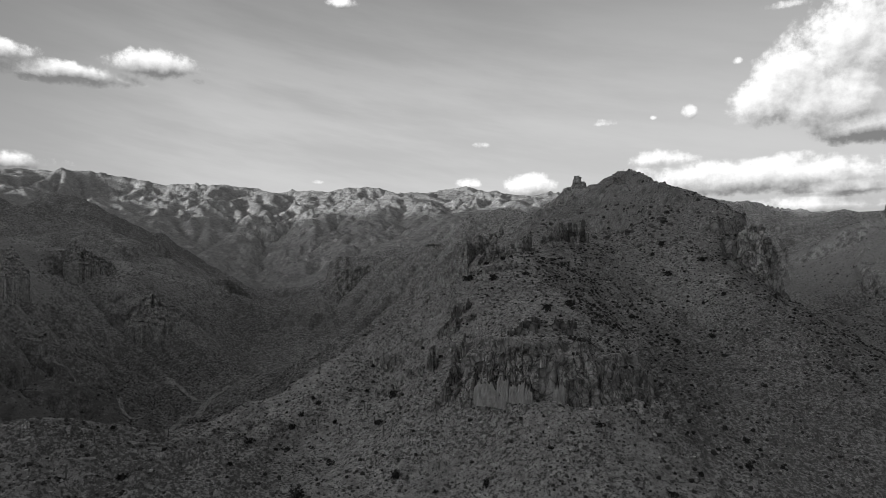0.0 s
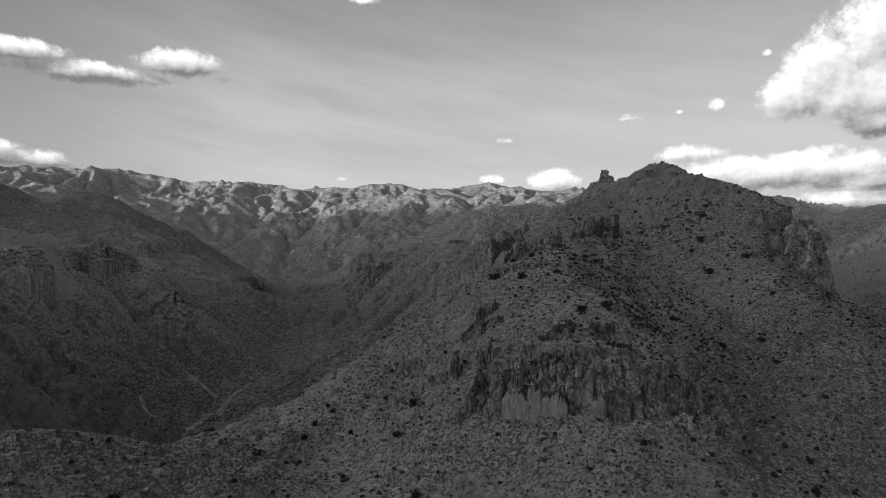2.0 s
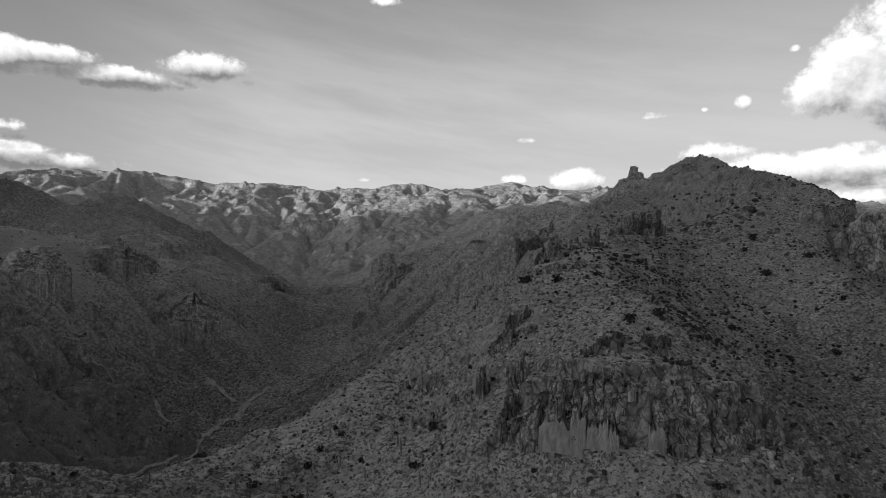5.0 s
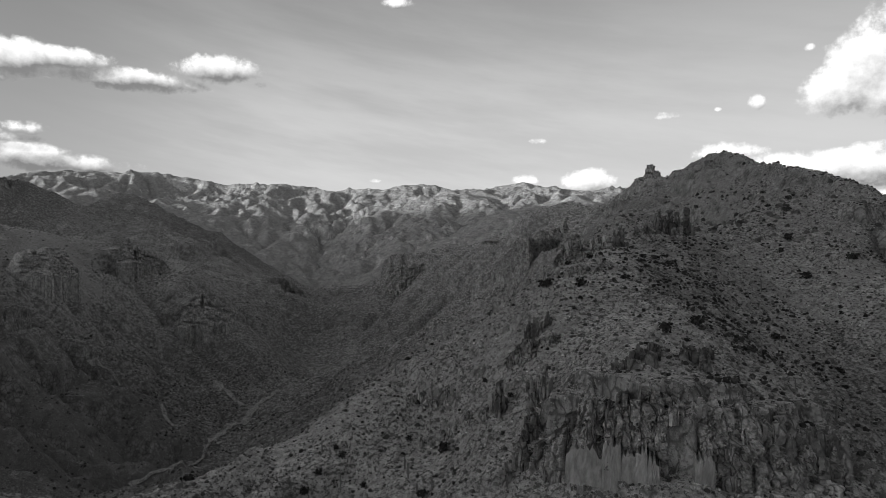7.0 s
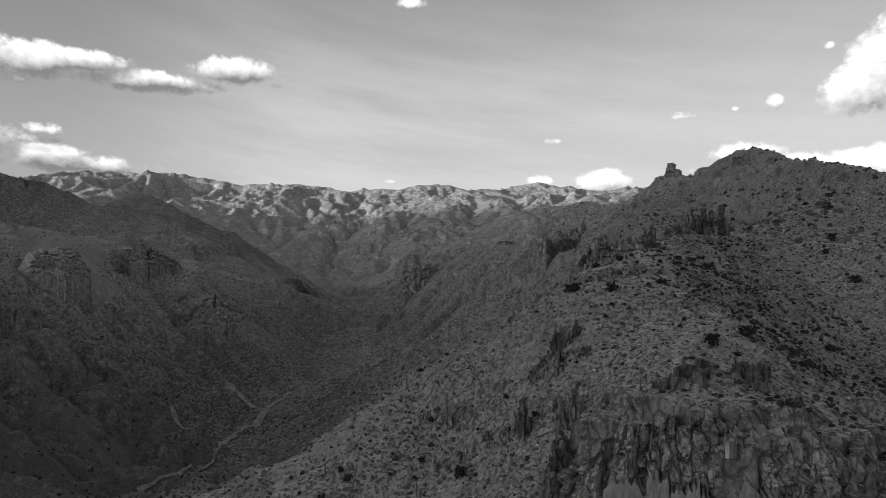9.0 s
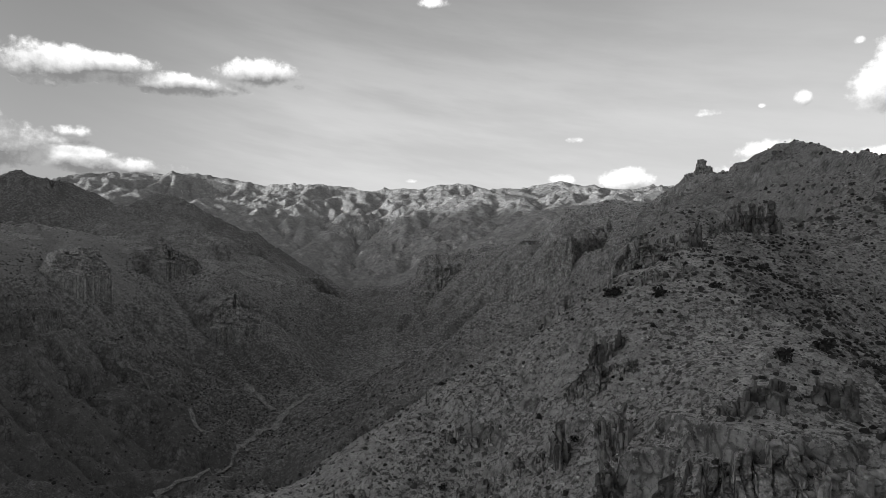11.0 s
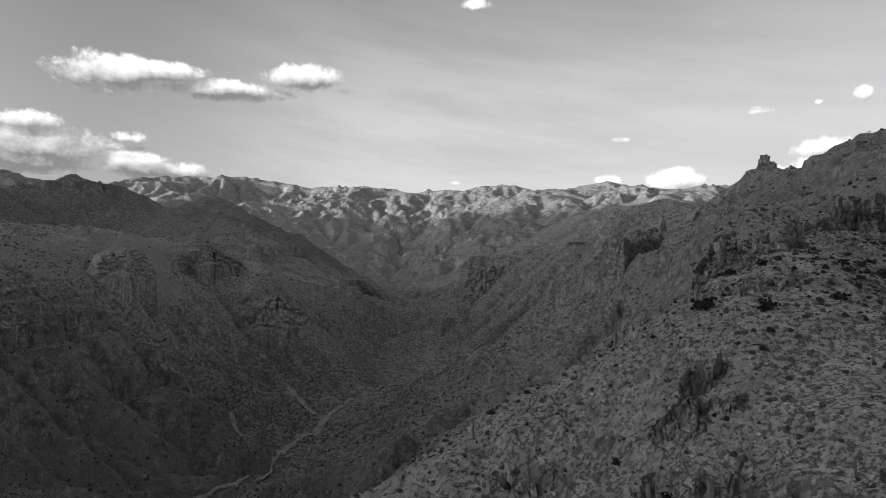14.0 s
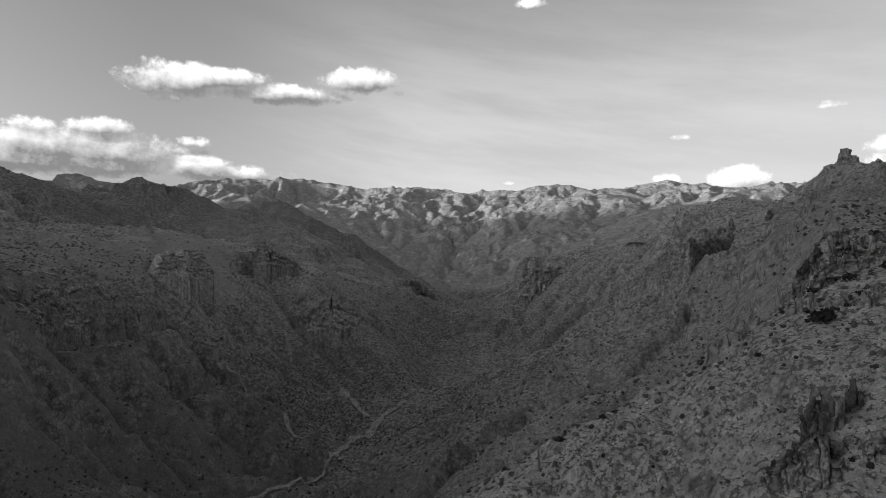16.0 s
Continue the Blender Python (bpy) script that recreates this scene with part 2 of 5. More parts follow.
# ---------------------------------------------------------------- the lie of the land: crests and valley lines, in metres
LANDFORMS = {
    "near_spur": [(-140, 120, 150), (-100, 138, 156), (-64, 157, 160), (-50, 169, 151), (-43, 184, 147), (-32, 200, 148), (-20, 208, 154), (-4, 213, 160), (9, 217, 166), (19, 214, 177), (32, 214, 184)],
    "spur_back": [(-22, 236, 140), (-4, 242, 145), (10, 246, 150), (24, 248, 158), (36, 246, 168)],
    "spine": [(40, 120, 142), (46, 137, 152), (48, 150, 159), (50, 158, 172), (54, 173, 182), (52, 182, 181.5), (52, 190, 182), (48, 203, 187), (46, 222, 190), (56, 238, 193), (72, 248, 199), (102, 272, 206)],
    "spine_west": [(-9, 182, 142), (17, 199, 158), (29, 198, 172), (28, 212, 176), (37, 164, 161), (26, 149, 146), (10, 160, 146)],
    "crag_right": [(84, 152, 164), (92, 165, 170), (96, 190, 176), (105, 215, 180), (115, 240, 190)],
    "east_gully": [(96, 145, 152), (112, 162, 157), (120, 185, 163), (128, 208, 168), (134, 232, 178)],
    "main_face": [(138, 249, 187), (141, 279, 203), (115, 269, 202), (163, 253, 200), (169, 289, 217), (190, 300, 222)],
    "main_crest": [(232, 540, 236), (222.4, 492, 249.6), (219, 482.4, 254.3), (220.2, 467.9, 256.5), (221, 454.6, 259), (221.9, 442.2, 259.7), (224.1, 428.6, 258.5), (219.3, 403, 251.7), (206, 360.8, 242.2), (193.3, 320.4, 235.8), (192.6, 300.2, 231.1), (196.2, 288.3, 225.2), (198.9, 280.7, 220.7), (199.9, 276.5, 218.2)],
    "east_base": [(200, 258, 186), (160, 227, 187), (148, 225, 182), (141, 190, 166), (157, 187, 172), (143, 159, 161), (200, 215, 168), (215, 170, 150)],
    "east_drop": [(237, 307.3, 178.3), (261.8, 338.3, 176.1), (306.3, 391.2, 169.2), (214, 268, 180), (228, 282, 176), (250, 330, 168), (275, 420, 165), (300, 520, 170), (340, 600, 180)],
    "east_valley": [(260, 200, 140), (340, 330, 130), (430, 480, 125), (560, 640, 128), (700, 900, 150)],
    "east_far_slope": [(638, 682, 159), (878, 1017, 203), (763, 775, 211), (875, 856, 258), (800, 500, 260)],
    "east_ridge": [(1076, 1307, 245), (1076, 1276, 265), (1085, 1264, 275), (1097, 1252, 289), (1112, 1244, 282), (1127, 1236, 290), (1140, 1229, 294), (1157, 1221, 285), (1186, 1205, 285), (1215, 1190, 286)],
    "east_back": [(1088, 1681, 353), (1146, 1670, 353), (1187, 1663, 343), (1212, 1658, 346), (1233, 1654, 346), (1261, 1649, 336), (1279, 1635, 322), (1297, 1622, 307), (1323, 1607, 291), (1329, 1586, 274), (1373, 1567, 238), (1730, 1615, 300)],
    "spire_ridge": [(253, 563.6, 254.6), (283.1, 639.4, 264.4), (313.7, 715.1, 274), (316.2, 745.2, 279), (308.2, 751.7, 279.5), (298.7, 758.6, 275.6), (289.8, 765.3, 269.5), (280.7, 772, 261.7), (267.9, 779.5, 251.7), (265.6, 805.3, 247.1)],
    "bluff_top": [(100, 275, 202), (146, 440, 218), (160, 559, 208), (166, 712, 211), (160, 745, 208), (192, 752, 215), (232, 786, 230), (247, 805, 232)],
    "bluff_base": [(60, 262, 180), (150, 562, 170), (83, 602, 145)],
    "gorge_right": [(169, 1148, 200), (109, 1019, 116), (105, 1000, 114)],
    "pinnacles": [(104, 1341, 187), (51, 1385, 183), (17, 1330, 156), (-15, 1276, 116)],
    "pinn_base": [(41, 1091, 82), (-41, 1172, 57), (-82, 1197, 43)],
    "side_canyon": [(-50, 880, 38), (10, 895, 50), (60, 925, 72), (100, 965, 98)],
    "low_spur": [(97, 695, 138), (50, 730, 115), (-14, 769, 88), (-48, 778, 66), (-87, 804, 42)],
    "wash": [(-180, 529, 20), (-153, 593, 24), (-139, 700, 27), (-119, 801, 30), (-97, 873, 34), (-93, 1029, 46), (-118, 1169, 56), (-119, 1480, 82), (-126, 1647, 88)],
    "mid_slope": [(34, 506, 110), (-8, 521, 83), (-56, 545, 59), (-105, 549, 35)],
    "left_crest": [(-914, 1053, 347), (-878, 1083, 338), (-860, 1110, 325), (-836, 1134, 319), (-827, 1150, 315), (-835, 1204, 308), (-872, 1300, 316), (-864, 1342, 327), (-844, 1359, 337), (-835, 1365, 348), (-823, 1372, 356), (-807, 1374, 356), (-793, 1376, 345), (-756, 1385, 337), (-722, 1395, 333), (-694, 1403, 316), (-664, 1422, 303), (-649, 1444, 287), (-655, 1499, 288), (-675, 1587, 302), (-677, 1657, 326), (-652, 1670, 328)],
    "left_behind": [(-930, 1590, 250), (-860, 1760, 215), (-760, 1900, 200), (-620, 1860, 165), (-480, 1860, 135), (-340, 1820, 110), (-1000, 1500, 270)],
    "upper_valley": [(-720, 1130, 236), (-650, 1180, 214), (-570, 1230, 200), (-480, 1270, 184), (-400, 1240, 165)],
    "left_bench": [(-509, 620, 205), (-470, 665, 197), (-389, 720, 182), (-391, 845, 193), (-487, 1009, 224), (-599, 1053, 232), (-619, 949, 225), (-615, 849, 230)],
    "bench_edge": [(-348, 479, 180), (-343, 530, 173), (-337, 581, 169), (-343, 641, 163), (-339, 707, 160)],
    "bench_foot": [(-288, 426, 144), (-307, 524, 133), (-300, 582, 128), (-300, 616, 123), (-284, 701, 108)],
    "left_spur_a": [(-405, 953, 188), (-374, 994, 200), (-286, 990, 159), (-234, 1047, 148), (-239, 917, 118)],
    "left_gully_a": [(-359, 981, 200), (-357, 975, 159), (-301, 878, 114), (-254, 813, 82), (-189, 778, 55), (-142, 726, 36)],
    "left_spur_b": [(-286, 650, 100), (-272, 590, 85), (-226, 620, 68), (-209, 584, 45)],
    "left_gully_b": [(-286, 688, 113), (-221, 656, 78), (-172, 622, 48)],
    "left_low": [(-257, 459, 93), (-277, 448, 118), (-215, 435, 88), (-235, 402, 84), (-211, 496, 47), (-257, 561, 89)],
    "left_gully_c": [(-260, 566, 92), (-218, 556, 57), (-188, 529, 35)],
    "canyon_left": [(-243, 1479, 131), (-189, 1456, 102), (-167, 904, 84), (-117, 870, 62)],
    "left_far_hill": [(-1463, 1902, 397), (-1445, 1935, 418), (-1429, 1957, 431), (-1407, 1980, 439), (-1375, 2004, 432), (-1342, 2028, 431), (-1323, 2051, 410)],
    "canyon_gully": [(-179, 923, 96), (-144, 897, 74), (-116, 881, 54), (-91, 858, 43)],
    "far_sky_left": [(-2833, 4050, 572), (-2526, 4088, 599), (-2334, 4112, 634), (-2238, 4124, 661), (-2094, 4501, 719), (-1895, 4464, 701), (-1718, 4442, 710), (-1544, 4431, 691), (-1257, 4398, 661), (-1037, 4358, 617), (-668, 4270, 619), (-478, 4174, 585), (-293, 4069, 553), (-220, 4025, 572), (-10, 3946, 548)],
    "far_sky_right": [(94, 3907, 578), (298, 3828, 578), (399, 3790, 535), (596, 3713, 546), (723, 3649, 563), (818, 3611, 565), (905, 3544, 543), (1016, 3453, 521), (1150, 3347, 502), (1223, 3232, 496), (1362, 3135, 494), (1627, 3267, 430), (2158, 3131, 330)],
    "far_behind": [(-2600, 4800, 400), (-1500, 4800, 400), (0, 4700, 350), (1200, 4500, 350), (2600, 3800, 350), (3500, 2000, 250)],
    "far_spur_a": [(-1336, 4069, 527), (-1008, 3646, 440), (-706, 3626, 490), (-427, 3306, 390), (-282, 3145, 325)],
    "far_spur_a2": [(-892, 3237, 375), (-678, 2821, 291), (-492, 2508, 194), (-323, 2245, 136), (-204, 2037, 106)],
    "far_gully_a": [(-181, 1985, 100), (-215, 2388, 152), (-231, 2791, 230), (-188, 3189, 311), (-54, 3581, 430)],
    "far_spur_b": [(-216, 3643, 475), (-112, 3034, 340), (-36, 2527, 238), (8, 2123, 167), (25, 1871, 130)],
    "far_gully_b": [(121, 1614, 153), (123, 2015, 195), (123, 2366, 246), (95, 2769, 316), (123, 3369, 447)],
    "far_spur_c": [(198, 3264, 468), (229, 2760, 360), (223, 2309, 276), (198, 1960, 221)],
    "far_gully_c": [(215, 1808, 211), (258, 2307, 276), (365, 2851, 371)],
    "far_spur_d": [(472, 3045, 432), (416, 2346, 332), (327, 1901, 246), (262, 1605, 196)],
    "far_gap": [(456, 1742, 257), (698, 2327, 340), (313, 1451, 209)],
    "behind": [(-250, -250, 120), (0, -150, 110), (0, 0, 118), (60, 70, 125), (-80, 60, 120), (250, -250, 130), (160, 60, 125), (-300, 150, 120), (-250, 280, 60), (-200, 380, 40), (300, 80, 140), (-500, 300, 200), (-700, 600, 280), (600, 200, 240)],
    "rim": [(-1500, -1500, 300), (0, -2000, 250), (1500, -1500, 300), (-3000, -500, 300), (3500, 0, 300), (-3500, 2000, 420), (-2500, 3500, 500), (0, -4500, 200), (-4500, 0, 200), (4500, -1000, 200), (-1450, 900, 380), (-1350, 1500, 330), (-1600, 1900, 340), (-1900, 2500, 380), (-2150, 2700, 430), (-1300, 1200, 340), (-1200, 850, 320)],
    "gorge_left": [(-190, 1000, 88), (-188, 1150, 104), (-192, 1300, 122)],
    # unseen range, added to keep the sun off the near slopes
    "shade_range": [(-3900, -1800, 800), (-4000, -600, 930), (-4100, 400, 960), (-4100, 1300, 950), (-3900, 2000, 760), (-3600, 2400, 610), (-3300, 2800, 540)],
    "main_west": [(150, 340, 196), (176, 385, 210), (188, 432, 222), (194, 485, 226), (215, 530, 226)],
    "left_shoulder": [(-619, 1664, 315), (-582, 1649, 301), (-532, 1635, 285), (-457, 1629, 253), (-384, 1628, 218), (-328, 1630, 187), (-273, 1642, 144), (-232, 1652, 123)],
    "bluff_back": [(331, 1037, 263), (321, 1049, 270), (310, 1051, 274), (296, 1048, 274), (283, 1046, 267), (266, 1049, 264), (249, 1052, 257), (231, 1055, 246), (218, 1058, 235)],
    "east_slope_crest": [(908, 809, 295), (869, 842, 270), (848, 861, 255), (837, 883, 243), (815, 918, 221), (790, 953, 195), (766, 978, 167)],
    "saddle_back": [(339, 1068, 246), (357, 1221, 262), (301, 1184, 255), (240, 1116, 236), (283, 882, 242), (280, 960, 240)],
    "bluff_foot": [(142, 656, 161), (126, 716, 158), (122, 772, 156), (174, 682, 165), (198, 712, 172), (228, 744, 183), (256, 752, 194), (292, 776, 210)],
    "lee_slope": [(-64, 196, 135), (-52, 228, 130), (-38, 258, 126), (-14, 292, 128), (-9, 357, 92), (25, 376, 104), (22, 300, 142), (45, 335, 132), (60, 325, 142), (95, 391, 150), (112, 480, 160)],
}


def along(points, first, growth):
    """Points spread along a line, closer together near the flight than far off."""
    pts = [np.array(p, float) for p in points]
    out = [pts[0]]
    for p, q in zip(pts, pts[1:]):
        step = max(first, growth * np.hypot(p[0], p[1] - 60))
        n = max(1, int(np.hypot(*(q - p)[:2]) / step))
        out += [p + (q - p) * (k + 1) / n for k in range(n)]
    return out


class Land:
    """A surface laid through all those lines, with creases along them."""

    def __init__(self):
        pts = np.array([p for name, line in LANDFORMS.items() for p in (line if name in LOOSE else along(line, 12, 0.07))])
        _, keep = np.unique((pts[:, :2] / 3).round(), axis=0, return_index=True)
        pts = pts[np.sort(keep)]
        self.at = pts[:, :2]
        n = len(pts)
        far = np.hypot(pts[:, 0], pts[:, 1] - 60)
        k = self.kernel(np.linalg.norm(self.at[:, None] - self.at[None], axis=2))
        k += np.diag(-0.0012 * far)
        poly = np.c_[np.ones(n), self.at / 1000]
        a = np.block([[k, poly], [poly.T, np.zeros((3, 3))]])
        sol = np.linalg.solve(a, np.r_[pts[:, 2], 0, 0, 0])
        self.w, self.p = sol[:n], sol[n:]
        self.worn = [self.erode(-2700, 2300, 1450, 4750, 15.0, 16, 0.10, 4.5), self.erode(-1100, 420, 250, 1750, 6.0, 14, 0.05, 2.0),
                     self.erode(-160, 420, 130, 640, 3.0, 8, 0.012, 0.5), self.erode(380, 1900, 200, 2100, 12.0, 12, 0.06, 2.5)]

    def erode(self, x0, x1, y0, y1, cell, steps, bite, swell):
        """How far running water has cut into a stretch of the surface: branching gullies between sharp spurs."""
        xs, ys = np.arange(x0, x1, cell), np.arange(y0, y1, cell)
        gx, gy = np.meshgrid(xs, ys)
        first = self.base(gx, gy)
        start = first + cell * (swell * np.abs(vnoise(gx / (cell * 26), gy / (cell * 26), 204)) - 0.45 * swell + 0.9 * vnoise(gx / (cell * 9), gy / (cell * 9), 201) + 0.5 * vnoise(gx / (cell * 4), gy / (cell * 4), 202) + 0.35 * vnoise(gx / (cell * 1.7), gy / (cell * 1.7), 203))
        ny, nx = first.shape
        h = start.ravel().copy()
        index = np.arange(ny * nx).reshape(ny, nx)
        for _ in range(steps):
            grid = h.reshape(ny, nx)
            best, down = np.zeros((ny, nx)), index.copy()
            for dy, dx in ((0, 1), (1, 0), (0, -1), (-1, 0), (1, 1), (1, -1), (-1, 1), (-1, -1)):
                fall = np.full((ny, nx), -1.0)
                a = (slice(max(dy, 0), ny + min(dy, 0)), slice(max(dx, 0), nx + min(dx, 0)))
                b = (slice(max(-dy, 0), ny + min(-dy, 0)), slice(max(-dx, 0), nx + min(-dx, 0)))
                fall[b] = (grid[b] - grid[a]) / math.hypot(dx, dy)
                other = index.copy()
                other[b] = index[a]
                steeper = fall > best
                best, down = np.where(steeper, fall, best), np.where(steeper, other, down)
            down[0], down[-1], down[:, 0], down[:, -1] = index[0], index[-1], index[:, 0], index[:, -1]
            order, to = np.argsort(-h).tolist(), down.ravel().tolist()
            water = [1.0] * len(to)
            for i in order:
                j = to[i]
                if j != i:
                    water[j] += water[i]
            force, level = (bite * np.sqrt(water)).tolist(), h.tolist()
            for i in reversed(order):
                j = to[i]
                if j != i:
                    level[i] = (level[i] + force[i] * level[j]) / (1 + force[i])
            h = np.array(level)
            g = np.pad(h.reshape(ny, nx), 1, mode="edge")
            h = (g[1:-1, 1:-1] * 0.8 + 0.05 * (g[:-2, 1:-1] + g[2:, 1:-1] + g[1:-1, :-2] + g[1:-1, 2:])).ravel()
        cut = h.reshape(ny, nx) - first
        u, v = np.linspace(0, 1, nx)[None], np.linspace(0, 1, ny)[:, None]
        fade = smooth(0, 0.08, u) * smooth(0, 0.08, 1 - u) * smooth(0, 0.08, v) * smooth(0, 0.08, 1 - v)
        return x0, y0, cell, cut * fade

    def cut(self, x, y):
        total = np.zeros(np.shape(x))
        for x0, y0, cell, cut in self.worn:
            ny, nx = cut.shape
            u, v = (x - x0) / cell, (y - y0) / cell
            inside = (u >= 0) & (v >= 0) & (u < nx - 1) & (v < ny - 1)
            u, v = u[inside], v[inside]
            i, j = u.astype(int), v.astype(int)
            u, v = u - i, v - j
            u, v = u * u * (3 - 2 * u), v * v * (3 - 2 * v)
            total[inside] += (cut[j, i] * (1 - u) + cut[j, i + 1] * u) * (1 - v) + (cut[j + 1, i] * (1 - u) + cut[j + 1, i + 1] * u) * v
        for cx, cy, radius, spared in SPARED:
            total = total * (1 - spared * np.exp(-((x - cx) ** 2 + (y - cy) ** 2) / radius ** 2))
        return total

    @staticmethod
    def kernel(r):
        return r

    def base(self, x, y):
        shape = np.shape(x)
        x, y = np.ravel(x).astype(float), np.ravel(y).astype(float)
        out = np.empty(len(x))
        for i in range(0, len(x), 20000):
            s = slice(i, i + 20000)
            r = np.sqrt((x[s, None] - self.at[None, :, 0]) ** 2 + (y[s, None] - self.at[None, :, 1]) ** 2)
            out[s] = self.kernel(r) @ self.w + self.p[0] + (self.p[1] * x[s] + self.p[2] * y[s]) / 1000
        return out.reshape(shape)

    def relief(self, x, y, h):
        """Spurs, gullies, ledges and stones on the bare surface: finer near the flight, coarser far off."""
        far = np.hypot(x, y - 60) + 20
        total = np.zeros_like(h)
        rough = 0.65 + 0.6 * smooth(-0.3, 0.5, vnoise(x / (0.09 * far + 12), y / (0.09 * far + 12), 77))
        wx = x + 0.03 * far * vnoise(x / (0.11 * far + 8), y / (0.11 * far + 8), 91)
        wy = y + 0.03 * far * vnoise(x / (0.11 * far + 8), y / (0.11 * far + 8), 92)
        mid, distant, turned = smooth(260, 600, far), smooth(1400, 2400, far), smooth(1200, 1900, y)
        lam, seed, carry = 700.0, 1, np.ones_like(h)
        while lam > 0.9:
            q = lam / far
            amount = smooth(0.09, 0.035, q) * smooth(0.0018, 0.0045, q)
            if amount.max() > 0.001:
                if lam > 9:
                    # gullies run down the fall of the land: across the canyon near it, towards the viewer on the far range
                    a = vnoise(wx / (2.1 * lam), wy / lam, seed)
                    b = vnoise(wx / lam, wy / (2.1 * lam), seed + 40)
                    n = (a + (b - a) * turned) * 1.15
                else:
                    c, s = math.cos(seed * 1.3), math.sin(seed * 1.3)
                    n = vnoise((c * wx - s * wy) / lam, (s * wx + c * wy) / lam, seed)
                ridged = (1 - np.abs(n)) ** 2 - 0.62
                height = 0.15 - 0.02 * mid - 0.03 * distant
                total += lam * amount * rough * (height * ridged * carry + 0.06 * n)
                carry = np.where(amount > 0.05, np.clip(0.45 + 0.8 * (ridged + 0.62), 0.3, 1.25), carry)
            lam, seed = lam / 1.87, seed + 1
        # bare crags in patches, coarse on the far range
        patch = smooth(-0.1, 0.3, vnoise(x / 260, y / 260, 310))
        total += distant * patch * (16 * (1 - np.abs(vnoise(x / 48, y / 48, 311))) ** 4 + 7 * vnoise(x / 26, y / 26, 312))
        patch = smooth(-0.1, 0.3, vnoise(x / 110, y / 110, 313))
        total += mid * (1 - distant) * patch * (6 * (1 - np.abs(vnoise(x / 24, y / 24, 314))) ** 3 + 3.5 * vnoise(x / 10, y / 10, 315))
        return total

    def ledges(self, x, y, h):
        """Level bands of harder rock that break the slopes into low cliffs."""
        far = np.hypot(x, y - 60) + 20
        step = np.clip(far * 0.05, 5, 70)
        mask = smooth(-0.05, 0.35, vnoise(x / (far * 0.12 + 15), y / (far * 0.12 + 15), 55) + 0.5 * vnoise(x / (far * 0.03 + 4), y / (far * 0.03 + 4), 56))
        band = (h + 0.5 * step * vnoise(x / (step * 4), y / (step * 4), 57) + 0.12 * step * vnoise(x / (step * 0.5), y / (step * 0.5), 58)) / step
        f = band - np.floor(band)
        cliff = smooth(0.42, 0.54, f) - f
        return (0.55 - 0.15 * smooth(260, 500, far) - 0.38 * smooth(1200, 2200, far)) * step * mask * cliff

    def cliffs(self, x, y, h):
        """Rock walls: between two heights the slope is drawn together into a fluted face."""
        for cx, cy, radius, low, high in CLIFFS:
            near = np.hypot(x - cx, y - cy) / radius
            pick = near < 1.6
            if not pick.any():
                continue
            px, py, ph = x[pick], y[pick], h[pick]
            tall = high - low
            edge = near[pick] + 0.25 * vnoise(px / (radius * 0.35), py / (radius * 0.35), 31)
            flute = 0.16 * tall * (np.abs(vnoise(px / (tall * 0.28), py / (tall * 0.28), 33)) - 0.3) + 0.07 * tall * vnoise(px / (tall * 0.1), py / (tall * 0.1), 34)
            t = (ph + flute - low) / tall
            wall = low + tall * (0.10 * np.clip(t, 0, 1) + 0.62 * smooth(0.40, 0.52, t) + 0.28 * smooth(0.66, 0.76, t))
            wall = np.where((t > 0) & (t < 1), wall, np.where(t <= 0, np.minimum(ph, low), np.maximum(ph, high)))
            h[pick] = ph + (wall - ph) * smooth(1.1, 0.7, edge)
        return h

    def beds(self, x, y, h):
        """The stony beds of the wash and its gullies, cut a little into the slopes."""
        for line, width, _ in BEDS:
            pts = np.array([p for p in line], float)
            pick = (np.abs(x - pts[:, 0].mean()) < np.ptp(pts[:, 0]) / 2 + 40) & (np.abs(y - pts[:, 1].mean()) < np.ptp(pts[:, 1]) / 2 + 40)
            if not pick.any():
                continue
            d, z = line_distance(x[pick], y[pick], pts)
            floor = np.minimum(self.base(x[pick], y[pick]) - 1.5, h[pick])
            h[pick] = h[pick] + (floor - h[pick]) * smooth(width * 2.4, width * 0.7, d)
        return h

    def rough_height(self, x, y):
        h = self.base(x, y) + self.cut(x, y)
        h = h + self.relief(x, y, h)
        h = h + self.ledges(x, y, h)
        return self.beds(x, y, self.cliffs(x, y, h))

    def hold_crests(self):
        """How much the rough surface must rise or sink for the crests to run as they should."""
        held = []
        for name in FIRM:
            for p, q in zip(LANDFORMS[name], LANDFORMS[name][1:]):
                p, q = np.array(p, float), np.array(q, float)
                width = np.clip(0.011 * np.hypot(p[0], p[1] - 60), 3.5, 40)
                n = max(1, int(np.hypot(*(q - p)[:2]) / width))
                held += [(*(p + (q - p) * i / n), width) for i in range(n)]
            held.append((*LANDFORMS[name][-1], width))
        held = np.array(held)
        lack = held[:, 2] - self.rough_height(held[:, 0], held[:, 1])
        self.held = np.c_[held[:, 0], held[:, 1], lack, held[:, 3]]

    def height(self, x, y):
        x, y = np.atleast_1d(np.asarray(x, float)), np.atleast_1d(np.asarray(y, float))
        total, lift = np.full(x.shape, 0.25), np.zeros(x.shape)
        for px, py, lack, width in self.held:
            near = np.flatnonzero((np.abs(x.ravel() - px) < 2.5 * width) & (np.abs(y.ravel() - py) < 2.5 * width))
            if len(near):
                w = np.exp(-((x.ravel()[near] - px) ** 2 + (y.ravel()[near] - py) ** 2) / width ** 2)
                total.ravel()[near] += w
                lift.ravel()[near] += w * lack
        return self.rough_height(x, y) + lift / total


